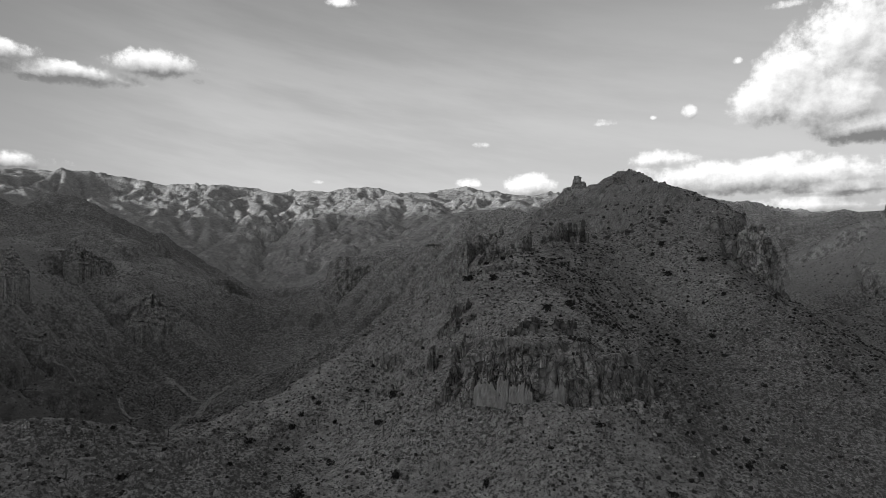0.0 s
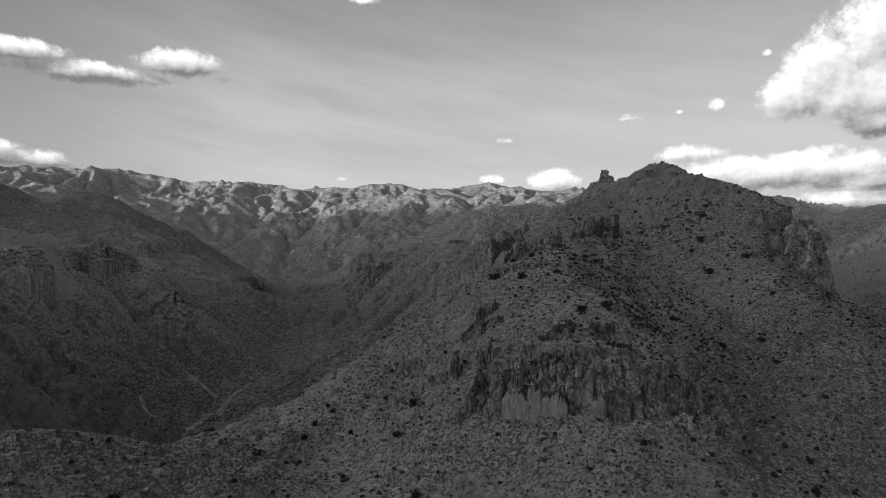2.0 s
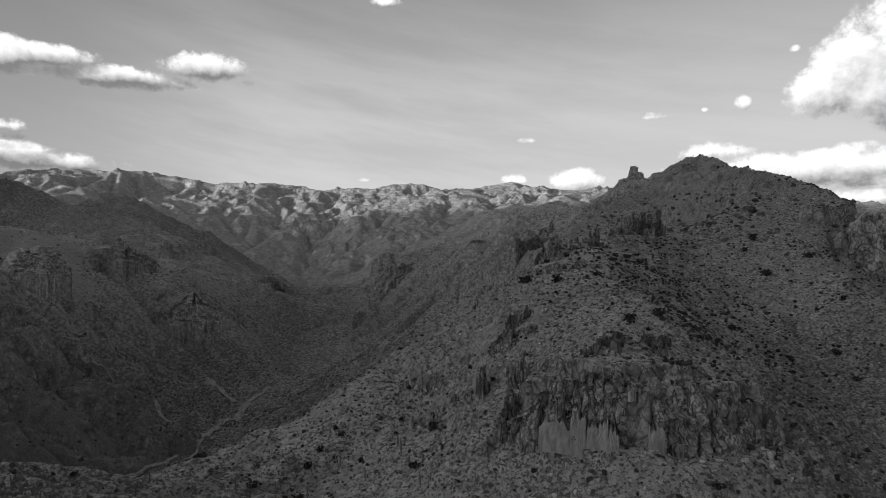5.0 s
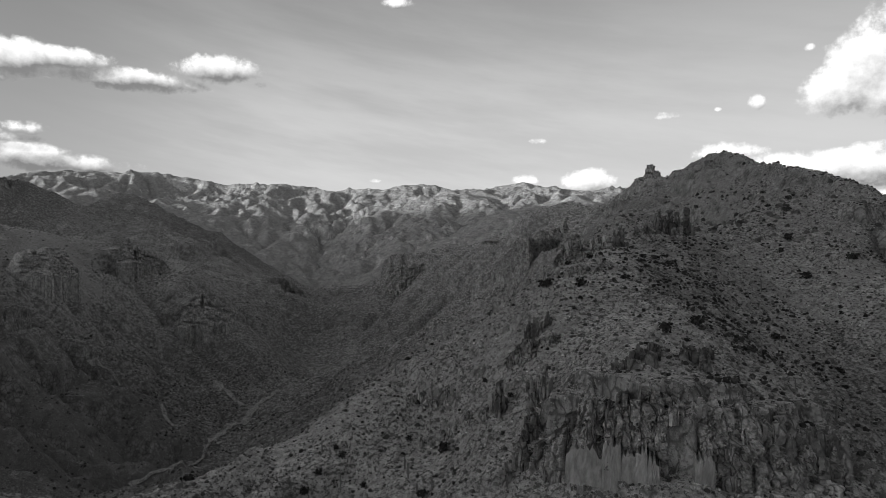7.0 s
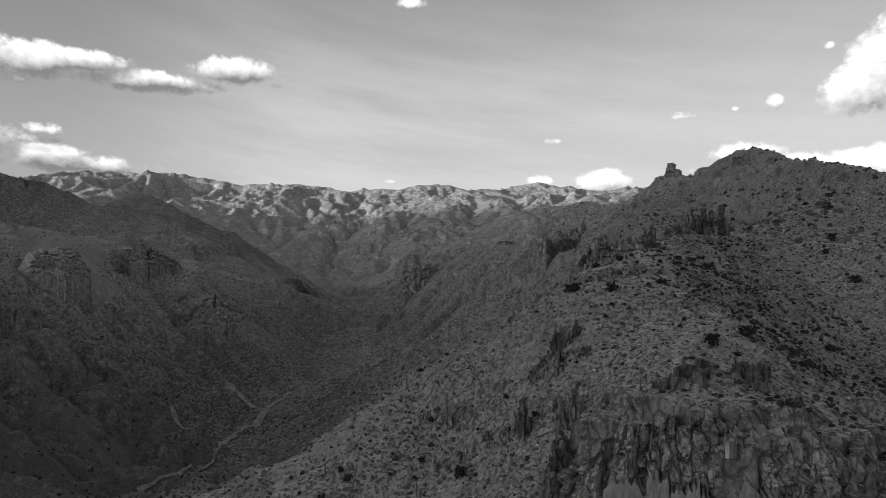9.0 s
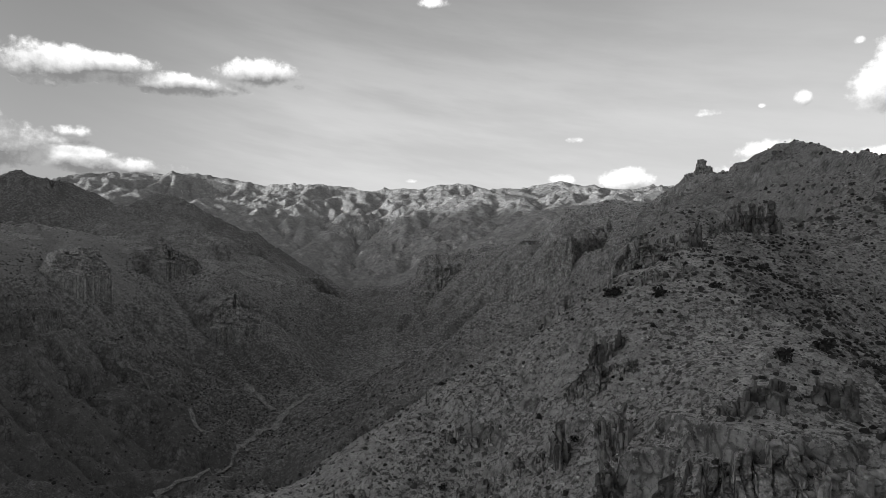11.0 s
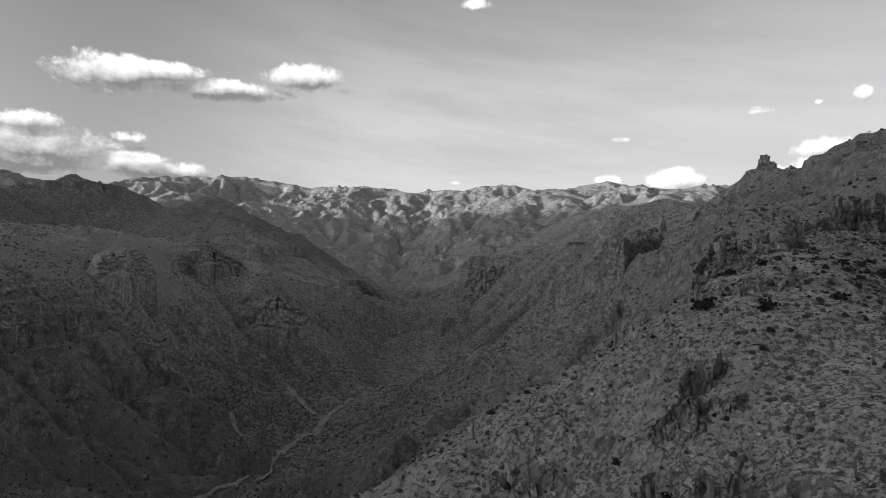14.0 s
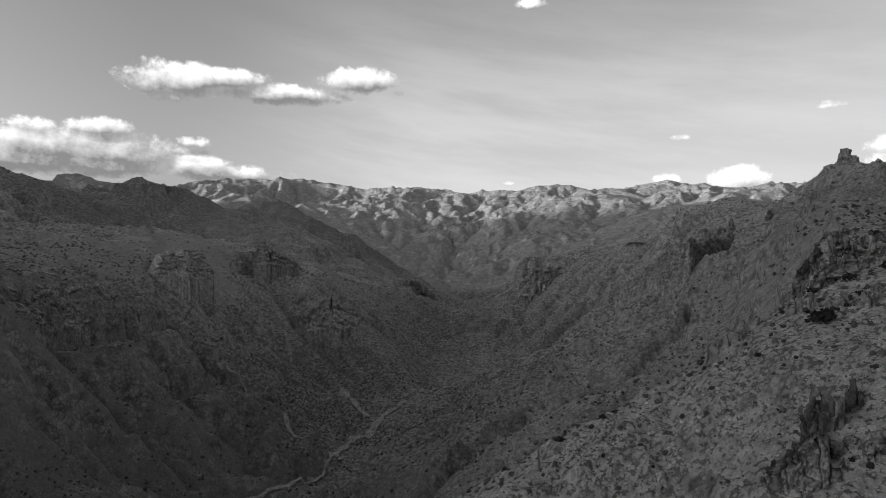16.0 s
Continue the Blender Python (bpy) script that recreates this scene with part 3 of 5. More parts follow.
def line_distance(x, y, pts):
    """How far points lie from a line on the plan, and the line's height there."""
    best, height = np.full(len(x), 1e9), np.zeros(len(x))
    for p, q in zip(pts, pts[1:]):
        v = q - p
        t = np.clip(((x - p[0]) * v[0] + (y - p[1]) * v[1]) / (v[0] ** 2 + v[1] ** 2), 0, 1)
        d = np.hypot(x - p[0] - t * v[0], y - p[1] - t * v[1])
        near = d < best
        best[near], height[near] = d[near], (p[2] + t * v[2])[near]
    return best, height


# stony beds: line, half width, what it is
BEDS = [
    (LANDFORMS["wash"][:4], 2.6, "pale boulder-strewn bed of a dry wash"),
    (LANDFORMS["left_gully_a"][4:], 3.4, "pale bare rock chute in a steep gully"),
    (LANDFORMS["left_gully_a"][1:4], 2.0, "narrow stony gully bed on a steep slope"),
    (LANDFORMS["left_gully_b"], 1.6, "narrow stony gully bed on a steep slope"),
    (LANDFORMS["canyon_gully"], 1.6, "narrow stony gully bed on a steep slope")]


# rock walls: x, y, radius, foot and top
CLIFFS = [
    (52, 158, 20, 161, 176), (72, 154, 16, 160, 172),
    (203, 268, 26, 188, 216), (222, 478, 38, 226, 252),
    (150, 470, 40, 190, 214),
    (330, 1150, 90, 215, 268), (55, 1385, 95, 110, 184), (120, 1020, 50, 110, 165),
    (-330, 600, 85, 124, 157), (-430, 590, 90, 126, 166), (-812, 1375, 95, 262, 338), (-240, 917, 55, 92, 124),
    (-235, 1500, 65, 88, 132), (-365, 985, 50, 160, 196), (-400, 800, 60, 160, 186), (-280, 610, 40, 72, 98)]
# where the hard rock has been spared by water: x, y, radius, share
SPARED = [(228, 440, 110, 0.8), (306, 727, 85, 0.95), (-500, 860, 260, 0.55), (-740, 1300, 260, 0.5), (-560, 1640, 220, 0.75), (170, 200, 75, 0.6), (0, 3300, 1500, 0.35), (-665, 1670, 110, 0.9), (218, 370, 70, 0.8)]
LOOSE = ("behind", "rim", "far_behind", "east_far_slope", "spine_west", "main_face", "east_base")
# crests that stand against the sky or against far slopes
FIRM = ("far_sky_left", "far_sky_right", "left_crest", "left_shoulder", "left_far_hill", "main_crest", "spire_ridge", "bluff_back", "east_back", "east_ridge", "east_slope_crest")
land = Land()
land.hold_crests()


def ground_grid():
    """Rings round the flight, close together near it and where it looks, wide apart behind it and far off."""
    front = np.radians(np.linspace(-50, 48, 690))
    back = np.radians(np.linspace(48, 310, 60)[1:-1])
    ang = np.r_[front, back]
    near = np.r_[np.linspace(0.5, 112, 26)[:-1], np.linspace(112, 340, 420)[:-1]]
    radii = np.r_[near, np.geomspace(340, 4880, 560)]
    return ang, radii


def build_ground(material):
    ang, radii = ground_grid()
    a, r = np.meshgrid(ang, radii)
    x, y = 5 + -np.sin(a) * r, -20 + np.cos(a) * r
    z = land.height(x, y)
    rows, cols = a.shape
    verts = np.stack([x, y, z], -1).reshape(-1, 3)
    i = np.arange(rows * cols).reshape(rows, cols)
    nxt = np.roll(i, -1, axis=1)
    quads = np.stack([i[:-1], nxt[:-1], nxt[1:], i[1:]], -1).reshape(-1, 4)
    me = bpy.data.meshes.new("ground")
    me.vertices.add(len(verts))
    me.vertices.foreach_set("co", verts.ravel())
    me.loops.add(len(quads) * 4)
    me.loops.foreach_set("vertex_index", quads.ravel())
    me.polygons.add(len(quads))
    me.polygons.foreach_set("loop_start", np.arange(len(quads)) * 4)
    me.polygons.foreach_set("use_smooth", np.ones(len(quads), bool))
    me.update()
    me.materials.append(material)
    ob = new("ground", me)
    return tagged(ob, "rugged desert mountain ground of pale soil, rock and dry brush", "ground", kind="structure")


# ---------------------------------------------------------------- materials
def blank(name):
    m = bpy.data.materials.new(name)
    m.use_nodes = True
    return m, Nodes(m.node_tree), m.node_tree.nodes["Principled BSDF"]


def shade(k, bsdf, value, rough, height=None, strength=0.6, distance=0.2):
    k.link(k.vector(value, value, value), bsdf.inputs["Base Color"])
    k.link(rough, bsdf.inputs["Roughness"])
    bsdf.inputs["Specular IOR Level"].default_value = 0.15
    if height is not None:
        bump = k.add("ShaderNodeBump")
        bump.inputs["Strength"].default_value, bump.inputs["Distance"].default_value = strength, distance
        k.link(height, bump.inputs["Height"])
        k.link(bump.outputs[0], bsdf.inputs["Normal"])


# smooth hills and benches of dry grass: x, y, radius
MEADOWS = [(-430, 740, 85), (-500, 640, 90), (-460, 930, 90), (-400, 830, 60), (760, 800, 160)]
# dark brush, also standing in for hillside shade: x, y, radius
THICKETS = [(-800, 1150, 200), (-780, 1370, 160), (-640, 1600, 190), (-430, 1620, 150), (150, 175, 45), (120, 150, 40), (-265, 470, 95), (-235, 590, 90)]


def ground_material():
    m, k, b = blank("desert_ground")
    at = k.add("ShaderNodeTexCoord").outputs["Object"]
    normal, split = k.add("ShaderNodeSeparateXYZ"), k.add("ShaderNodeSeparateXYZ")
    k.link(k.add("ShaderNodeNewGeometry").outputs["Normal"], normal.inputs[0])
    k.link(at, split.inputs[0])
    broad, mid, fine, grain = k.noise(at, 0.006, 5), k.noise(at, 0.05, 6, 0.6), k.noise(at, 0.45, 7, 0.7), k.noise(at, 3.0, 5, 0.8)
    tilt = k.math("MULTIPLY_ADD", k.math("SUBTRACT", mid, 0.5), 0.35, normal.outputs[2])
    steep, level = k.ramp(tilt, 0.70, 0.50), k.ramp(tilt, 0.84, 0.97)
    # blocky rock with dark joints and stains; gravelly soil with dry grass between
    jointed = k.add("ShaderNodeMapping")
    jointed.inputs["Scale"].default_value = (0.34, 0.34, 0.2)
    k.link(k.add_vectors(at, k.noise_vector(at, 0.2, 3.5)), jointed.inputs[0])
    # joints darkened in the colour, like shade inside the cracks
    joint = k.ramp(k.cells(jointed.outputs[0], 1.0, "DISTANCE_TO_EDGE").outputs["Distance"], 0.01, 0.12, 0.5, 1.0)
    rock = k.math("MULTIPLY", k.ramp(k.noise(at, 0.13, 7, 0.65), 0.34, 0.66, 0.13, 0.36), joint)
    soil = k.ramp(k.math("MULTIPLY_ADD", fine, 0.6, k.math("MULTIPLY_ADD", mid, 0.25, k.math("MULTIPLY", broad, 0.15))), 0.36, 0.64, 0.22, 0.42)
    # level ground paler: dry grass, with top light put into the colour
    soil = k.math("MULTIPLY", k.math("MULTIPLY", soil, k.ramp(grain, 0.32, 0.68, 0.68, 1.32)), k.math("MULTIPLY_ADD", level, 0.3, 0.9))
    # soil and rock get paler with distance: haze painted into the base
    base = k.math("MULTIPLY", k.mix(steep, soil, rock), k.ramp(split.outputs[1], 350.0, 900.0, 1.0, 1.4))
    patch = [0.0, 0.0]
    for number, places in enumerate((MEADOWS, THICKETS)):
        for gx, gy, radius in places:
            u, v = k.math("MULTIPLY_ADD", split.outputs[0], 1 / radius, -gx / radius), k.math("MULTIPLY_ADD", split.outputs[1], 1 / radius, -gy / radius)
            d = k.math("ADD", k.math("MULTIPLY", u, u), k.math("MULTIPLY_ADD", v, v, k.math("MULTIPLY", k.math("SUBTRACT", mid, 0.5), 3.0)))
            patch[number] = k.math("MAXIMUM", patch[number], k.ramp(d, 1.2, 0.5))
    meadow, thicket = patch
    base = k.mix(k.math("MULTIPLY", meadow, k.math("SUBTRACT", 0.8, k.math("MULTIPLY", steep, 0.8))), base, k.ramp(fine, 0.3, 0.7, 0.22, 0.34))
    # brush: low plants near, clumps and thickets farther off
    # brush denser in canyon bottom and facing east, adding shade in the colour
    shade_cover = k.math("MAXIMUM", k.math("MULTIPLY", k.ramp(split.outputs[2], 150.0, 60.0), 0.8), k.math("MULTIPLY", k.ramp(normal.outputs[0], 0.1, 0.5), k.ramp(split.outputs[1], 700.0, 500.0, 0.0, 1.6)))
    dense = k.math("MULTIPLY_ADD", k.math("MULTIPLY_ADD", thicket, 1.6, shade_cover), -0.03, k.ramp(mid, 0.35, 0.65, 0.05, -0.03, "LINEAR"))
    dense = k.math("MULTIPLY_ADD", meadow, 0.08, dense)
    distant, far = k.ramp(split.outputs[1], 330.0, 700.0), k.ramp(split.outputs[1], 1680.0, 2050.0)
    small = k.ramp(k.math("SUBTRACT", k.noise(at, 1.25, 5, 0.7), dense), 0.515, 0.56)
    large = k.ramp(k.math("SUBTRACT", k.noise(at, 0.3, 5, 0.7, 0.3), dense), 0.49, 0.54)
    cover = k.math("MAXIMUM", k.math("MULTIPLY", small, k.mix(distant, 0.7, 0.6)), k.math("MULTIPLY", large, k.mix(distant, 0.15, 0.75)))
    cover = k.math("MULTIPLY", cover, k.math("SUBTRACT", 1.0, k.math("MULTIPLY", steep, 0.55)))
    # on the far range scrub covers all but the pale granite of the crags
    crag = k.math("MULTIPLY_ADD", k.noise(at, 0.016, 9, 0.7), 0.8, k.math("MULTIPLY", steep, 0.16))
    # rock and scrub both set pale here: distant haze put into the colour
    hazed_granite = k.ramp(crag, 0.455, 0.515, 0.38, 0.58)
    # distant brush lightened a little as well, standing in for haze
    value = k.mix(far, k.mix(cover, base, k.mix(distant, 0.05, 0.065)), k.math("MULTIPLY", hazed_granite, k.ramp(k.noise(at, 0.06, 6, 0.7), 0.3, 0.7, 0.75, 1.25)))
    # scattered pale stones
    stone = k.cells(at, 0.8)
    chips = k.cells(at, 1.7)
    pale = k.math("MULTIPLY", k.ramp(stone.outputs["Distance"], 0.30, 0.20), k.ramp(stone.outputs["Color"], 0.7, 0.8))
    pale = k.math("MAXIMUM", pale, k.math("MULTIPLY", k.ramp(chips.outputs["Distance"], 0.32, 0.22), k.ramp(chips.outputs["Color"], 0.7, 0.8, 0.0, 0.8)))
    pale = k.math("MULTIPLY", pale, k.math("SUBTRACT", 1.0, distant))
    value = k.mix(pale, value, 0.34)
    lift = k.math("ADD", k.math("MULTIPLY", k.noise(at, 0.3, 6, 0.65), 0.8), k.math("ADD", k.math("MULTIPLY", cover, 0.9), k.math("MULTIPLY", pale, 0.6)))
    lift = k.math("MULTIPLY_ADD", k.math("MULTIPLY", distant, k.noise(at, 0.05, 8, 0.66)), 12.0, lift)
    knob = k.cells(k.add_vectors(at, k.noise_vector(at, 0.03, 30.0)), 0.032).outputs["Distance"]
    rough = k.math("MULTIPLY_ADD", knob, -16.0, k.math("MULTIPLY", k.noise(at, 0.035, 9, 0.7), 34.0))
    lift = k.math("MULTIPLY_ADD", far, rough, lift)
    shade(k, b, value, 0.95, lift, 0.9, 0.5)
    return m


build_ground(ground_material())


# ---------------------------------------------------------------- helpers for things
rng = np.random.default_rng(7)


def mesh_of(name, verts, faces, material, smooth_faces=False):
    """A mesh from arrays of places and of equal-sided faces."""
    verts, faces = np.asarray(verts, float), np.asarray(faces, int)
    me = bpy.data.meshes.new(name)
    me.vertices.add(len(verts))
    me.vertices.foreach_set("co", verts.ravel())
    sides = faces.shape[1]
    me.loops.add(faces.size)
    me.loops.foreach_set("vertex_index", faces.ravel())
    me.polygons.add(len(faces))
    me.polygons.foreach_set("loop_start", np.arange(len(faces)) * sides)
    me.polygons.foreach_set("use_smooth", np.full(len(faces), smooth_faces))
    me.update()
    me.validate()
    me.materials.append(material)
    return me


def part(name, mesh, parent, label=""):
    ob = new(name, mesh)
    ob.parent = parent
    return tagged(ob, label) if label else ob


def spread(verts, faces, places, sizes, turns, squash=None):
    """One shape set down many times, in one pair of arrays."""
    n, m = len(places), len(verts)
    c, s = np.cos(turns)[:, None], np.sin(turns)[:, None]
    k = sizes[:, None]
    tall = k if squash is None else k * squash[:, None]
    x = (verts[None, :, 0] * c - verts[None, :, 1] * s) * k + places[:, 0:1]
    y = (verts[None, :, 0] * s + verts[None, :, 1] * c) * k + places[:, 1:2]
    z = verts[None, :, 2] * tall + places[:, 2:3]
    f = (faces[None] + (np.arange(n) * m)[:, None, None]).reshape(-1, faces.shape[1])
    return np.stack([x, y, z], -1).reshape(-1, 3), f


def merge(batches):
    verts, faces, base = [], [], 0
    for v, f in batches:
        verts.append(v), faces.append(f + base)
        base += len(v)
    return np.concatenate(verts), np.concatenate(faces)


def leafy(count, seed, leaf=0.2, flat=0.75):
    """Small leaf sprays all through a rounded, uneven crown of radius 1 that stands on the ground."""
    r = np.random.default_rng(seed)
    out_v, out_f = [], []
    lobes = np.c_[r.uniform(-0.45, 0.45, (5, 2)), r.uniform(0.3, 0.75, 5)]
    for i in range(count):
        d = r.normal(size=3)
        d /= np.linalg.norm(d)
        p = lobes[i % 5] + d * (0.32 + 0.28 * r.random()) * np.array([1, 1, flat])
        p[2] = max(p[2], 0.04)
        a = r.normal(size=3)
        a /= np.linalg.norm(a)
        b = np.cross(a, r.normal(size=3))
        b /= np.linalg.norm(b)
        w = leaf * r.uniform(0.6, 1.3)
        for su, sv in ((-1, -0.5), (0.3, -0.9), (1, 0.4), (-0.2, 0.9)):
            out_v.append(p + a * su * w + b * sv * w)
        out_f.append([4 * i, 4 * i + 1, 4 * i + 2, 4 * i + 3])
    return np.array(out_v), np.array(out_f)


def stony(seed, cuts=2, rough=0.22, flat=0.7):
    """A broken stone about 1 across, with flat faces and worn corners."""
    bm = bmesh.new()
    bmesh.ops.create_icosphere(bm, subdivisions=cuts, radius=0.5)
    r = np.random.default_rng(seed)
    planes = [Vector(r.normal(size=3)).normalized() for _ in range(9)]
    depth = [0.26 + 0.16 * r.random() for _ in planes]
    off = Vector(r.uniform(-9, 9, 3))
    for v in bm.verts:
        for p, d in zip(planes, depth):
            over = v.co.dot(p) - d
            if over > 0:
                v.co -= p * over * 0.95
        v.co *= 1 + rough * 0.35 * noise.noise(v.co * 4 + off)
        v.co.z *= flat
    bmesh.ops.triangulate(bm, faces=bm.faces)
    verts = np.array([v.co[:] for v in bm.verts])
    faces = np.array([[v.index for v in f.verts] for f in bm.faces])
    bm.free()
    return verts, faces


def sector(n, r0, r1, a0, a1, seed):
    """Places on the plan, evenly over a sector round the flight."""
    r = np.random.default_rng(seed)
    rad = np.sqrt(r.uniform(r0 * r0, r1 * r1, n))
    ang = np.radians(r.uniform(a0, a1, n))
    return 5 + np.sin(ang) * rad, -20 + np.cos(ang) * rad


def ground_at(x, y):
    """The ground's height and how steep it is."""
    h = land.height(x, y)
    e = 0.8
    gx, gy = (land.height(x + e, y) - h) / e, (land.height(x, y + e) - h) / e
    return h, np.hypot(gx, gy)


# ---------------------------------------------------------------- materials of things
def rock_material(name, low, high):
    """Weathered rock: stained patches, dark joints between blocks, rough grain."""
    m, k, b = blank(name)
    at = k.add("ShaderNodeNewGeometry").outputs["Position"]
    stain, grain = k.noise(at, 0.22, 7, 0.66), k.noise(at, 1.4, 6, 0.65)
    jointed = k.add("ShaderNodeMapping")
    jointed.inputs["Scale"].default_value = (0.45, 0.45, 0.2)
    k.link(k.add_vectors(at, k.noise_vector(at, 0.3, 2.4)), jointed.inputs[0])
    edge = k.cells(jointed.outputs[0], 1.0, "DISTANCE_TO_EDGE").outputs["Distance"]
    odd = k.math("MULTIPLY_ADD", k.add("ShaderNodeObjectInfo").outputs["Random"], 0.4, 0.8)
    # colour drops to half along joints, standing in for crack shade
    value = k.math("MULTIPLY", k.ramp(stain, 0.33, 0.67, low, high), k.ramp(edge, 0.01, 0.1, 0.5, 1.0))
    value = k.math("MULTIPLY", k.math("MULTIPLY", value, odd), k.ramp(grain, 0.3, 0.7, 0.8, 1.2))
    shade(k, b, value, 0.9, k.math("ADD", k.math("MULTIPLY", grain, 0.8), k.math("ADD", stain, k.ramp(edge, 0.0, 0.12, 0.0, 0.6))), 0.8, 0.5)
    return m


def leaf_material(name, low, high):
    m, k, b = blank(name)
    geo = k.add("ShaderNodeNewGeometry")
    tone = k.ramp(geo.outputs["Random Per Island"], 0.0, 1.0, low, high, "LINEAR")
    tone = k.math("MULTIPLY", tone, k.ramp(k.noise(geo.outputs["Position"], 0.35, 3), 0.3, 0.7, 0.65, 1.35))
    shade(k, b, tone, 0.8)
    return m


def plain_material(name, low, high, scale, stretch=(1.0, 1.0, 1.0)):
    m, k, b = blank(name)
    at = k.add("ShaderNodeMapping")
    at.inputs["Scale"].default_value = stretch
    k.link(k.add("ShaderNodeTexCoord").outputs["Object"], at.inputs[0])
    n = k.noise(at.outputs[0], scale, 7, 0.68)
    shade(k, b, k.ramp(n, 0.3, 0.7, low, high), 0.9, n, 0.6, 0.12)
    return m


ROCK = rock_material("weathered_rock", 0.17, 0.4)
DARK_ROCK = rock_material("dark_varnished_rock", 0.08, 0.24)
PALE_ROCK = rock_material("pale_rock", 0.26, 0.5)
DARK_LEAF = leaf_material("dark_leaves", 0.02, 0.06)
DRY_LEAF = leaf_material("dry_brush", 0.045, 0.15)
STEM = plain_material("grey_bark", 0.07, 0.16, 6)
CACTUS = plain_material("cactus_skin", 0.10, 0.22, 3)
SLAB = plain_material("smooth_pale_rock", 0.17, 0.32, 0.9, (1.0, 1.0, 0.25))
BED = rock_material("bare_stream_rock", 0.40, 0.64)


# ---------------------------------------------------------------- the beds of the wash and its gullies
def stream_bed(name, line, half, label):
    pts = [np.array(p, float) for p in line]
    mids = []
    for p, q in zip(pts, pts[1:]):
        n = max(2, int(np.hypot(*(q - p)[:2]) / 2.5))
        mids += [p + (q - p) * i / n for i in range(n)]
    mids = np.array(mids)
    wob = vnoise(mids[:, 0] / 14, mids[:, 1] / 14, 5) * half * 1.1
    wide = half * (0.5 + 0.75 * (vnoise(mids[:, 0] / 11, mids[:, 1] / 11, 6) + 0.5).clip(0.0, 1.4))
    run = np.gradient(mids[:, :2], axis=0)
    side = np.c_[run[:, 1], -run[:, 0]] / np.linalg.norm(run, axis=1)[:, None]
    cols = np.linspace(-1, 1, 7)
    x = mids[:, 0:1] + side[:, 0:1] * (wob[:, None] + cols * wide[:, None])
    y = mids[:, 1:2] + side[:, 1:2] * (wob[:, None] + cols * wide[:, None])
    z = land.height(x, y) + (2.2 if half > 2.5 else 1.5) - 0.9 * np.abs(cols) ** 3 + 0.35 * vnoise(x / 1.8, y / 1.8, 8)
    n, m = x.shape
    i = np.arange(n * m).reshape(n, m)
    quads = np.stack([i[:-1, :-1], i[:-1, 1:], i[1:, 1:], i[1:, :-1]], -1).reshape(-1, 4)
    ob = new(name, mesh_of(name, np.stack([x, y, z], -1).reshape(-1, 3), quads, BED if half > 2.5 else PALE_ROCK))
    return tagged(ob, label, "stream bed", kind="structure")


for line, half, label in BEDS:
    stream_bed("wash_bed" if "wash" in label else "gully_bed", line, half, label)

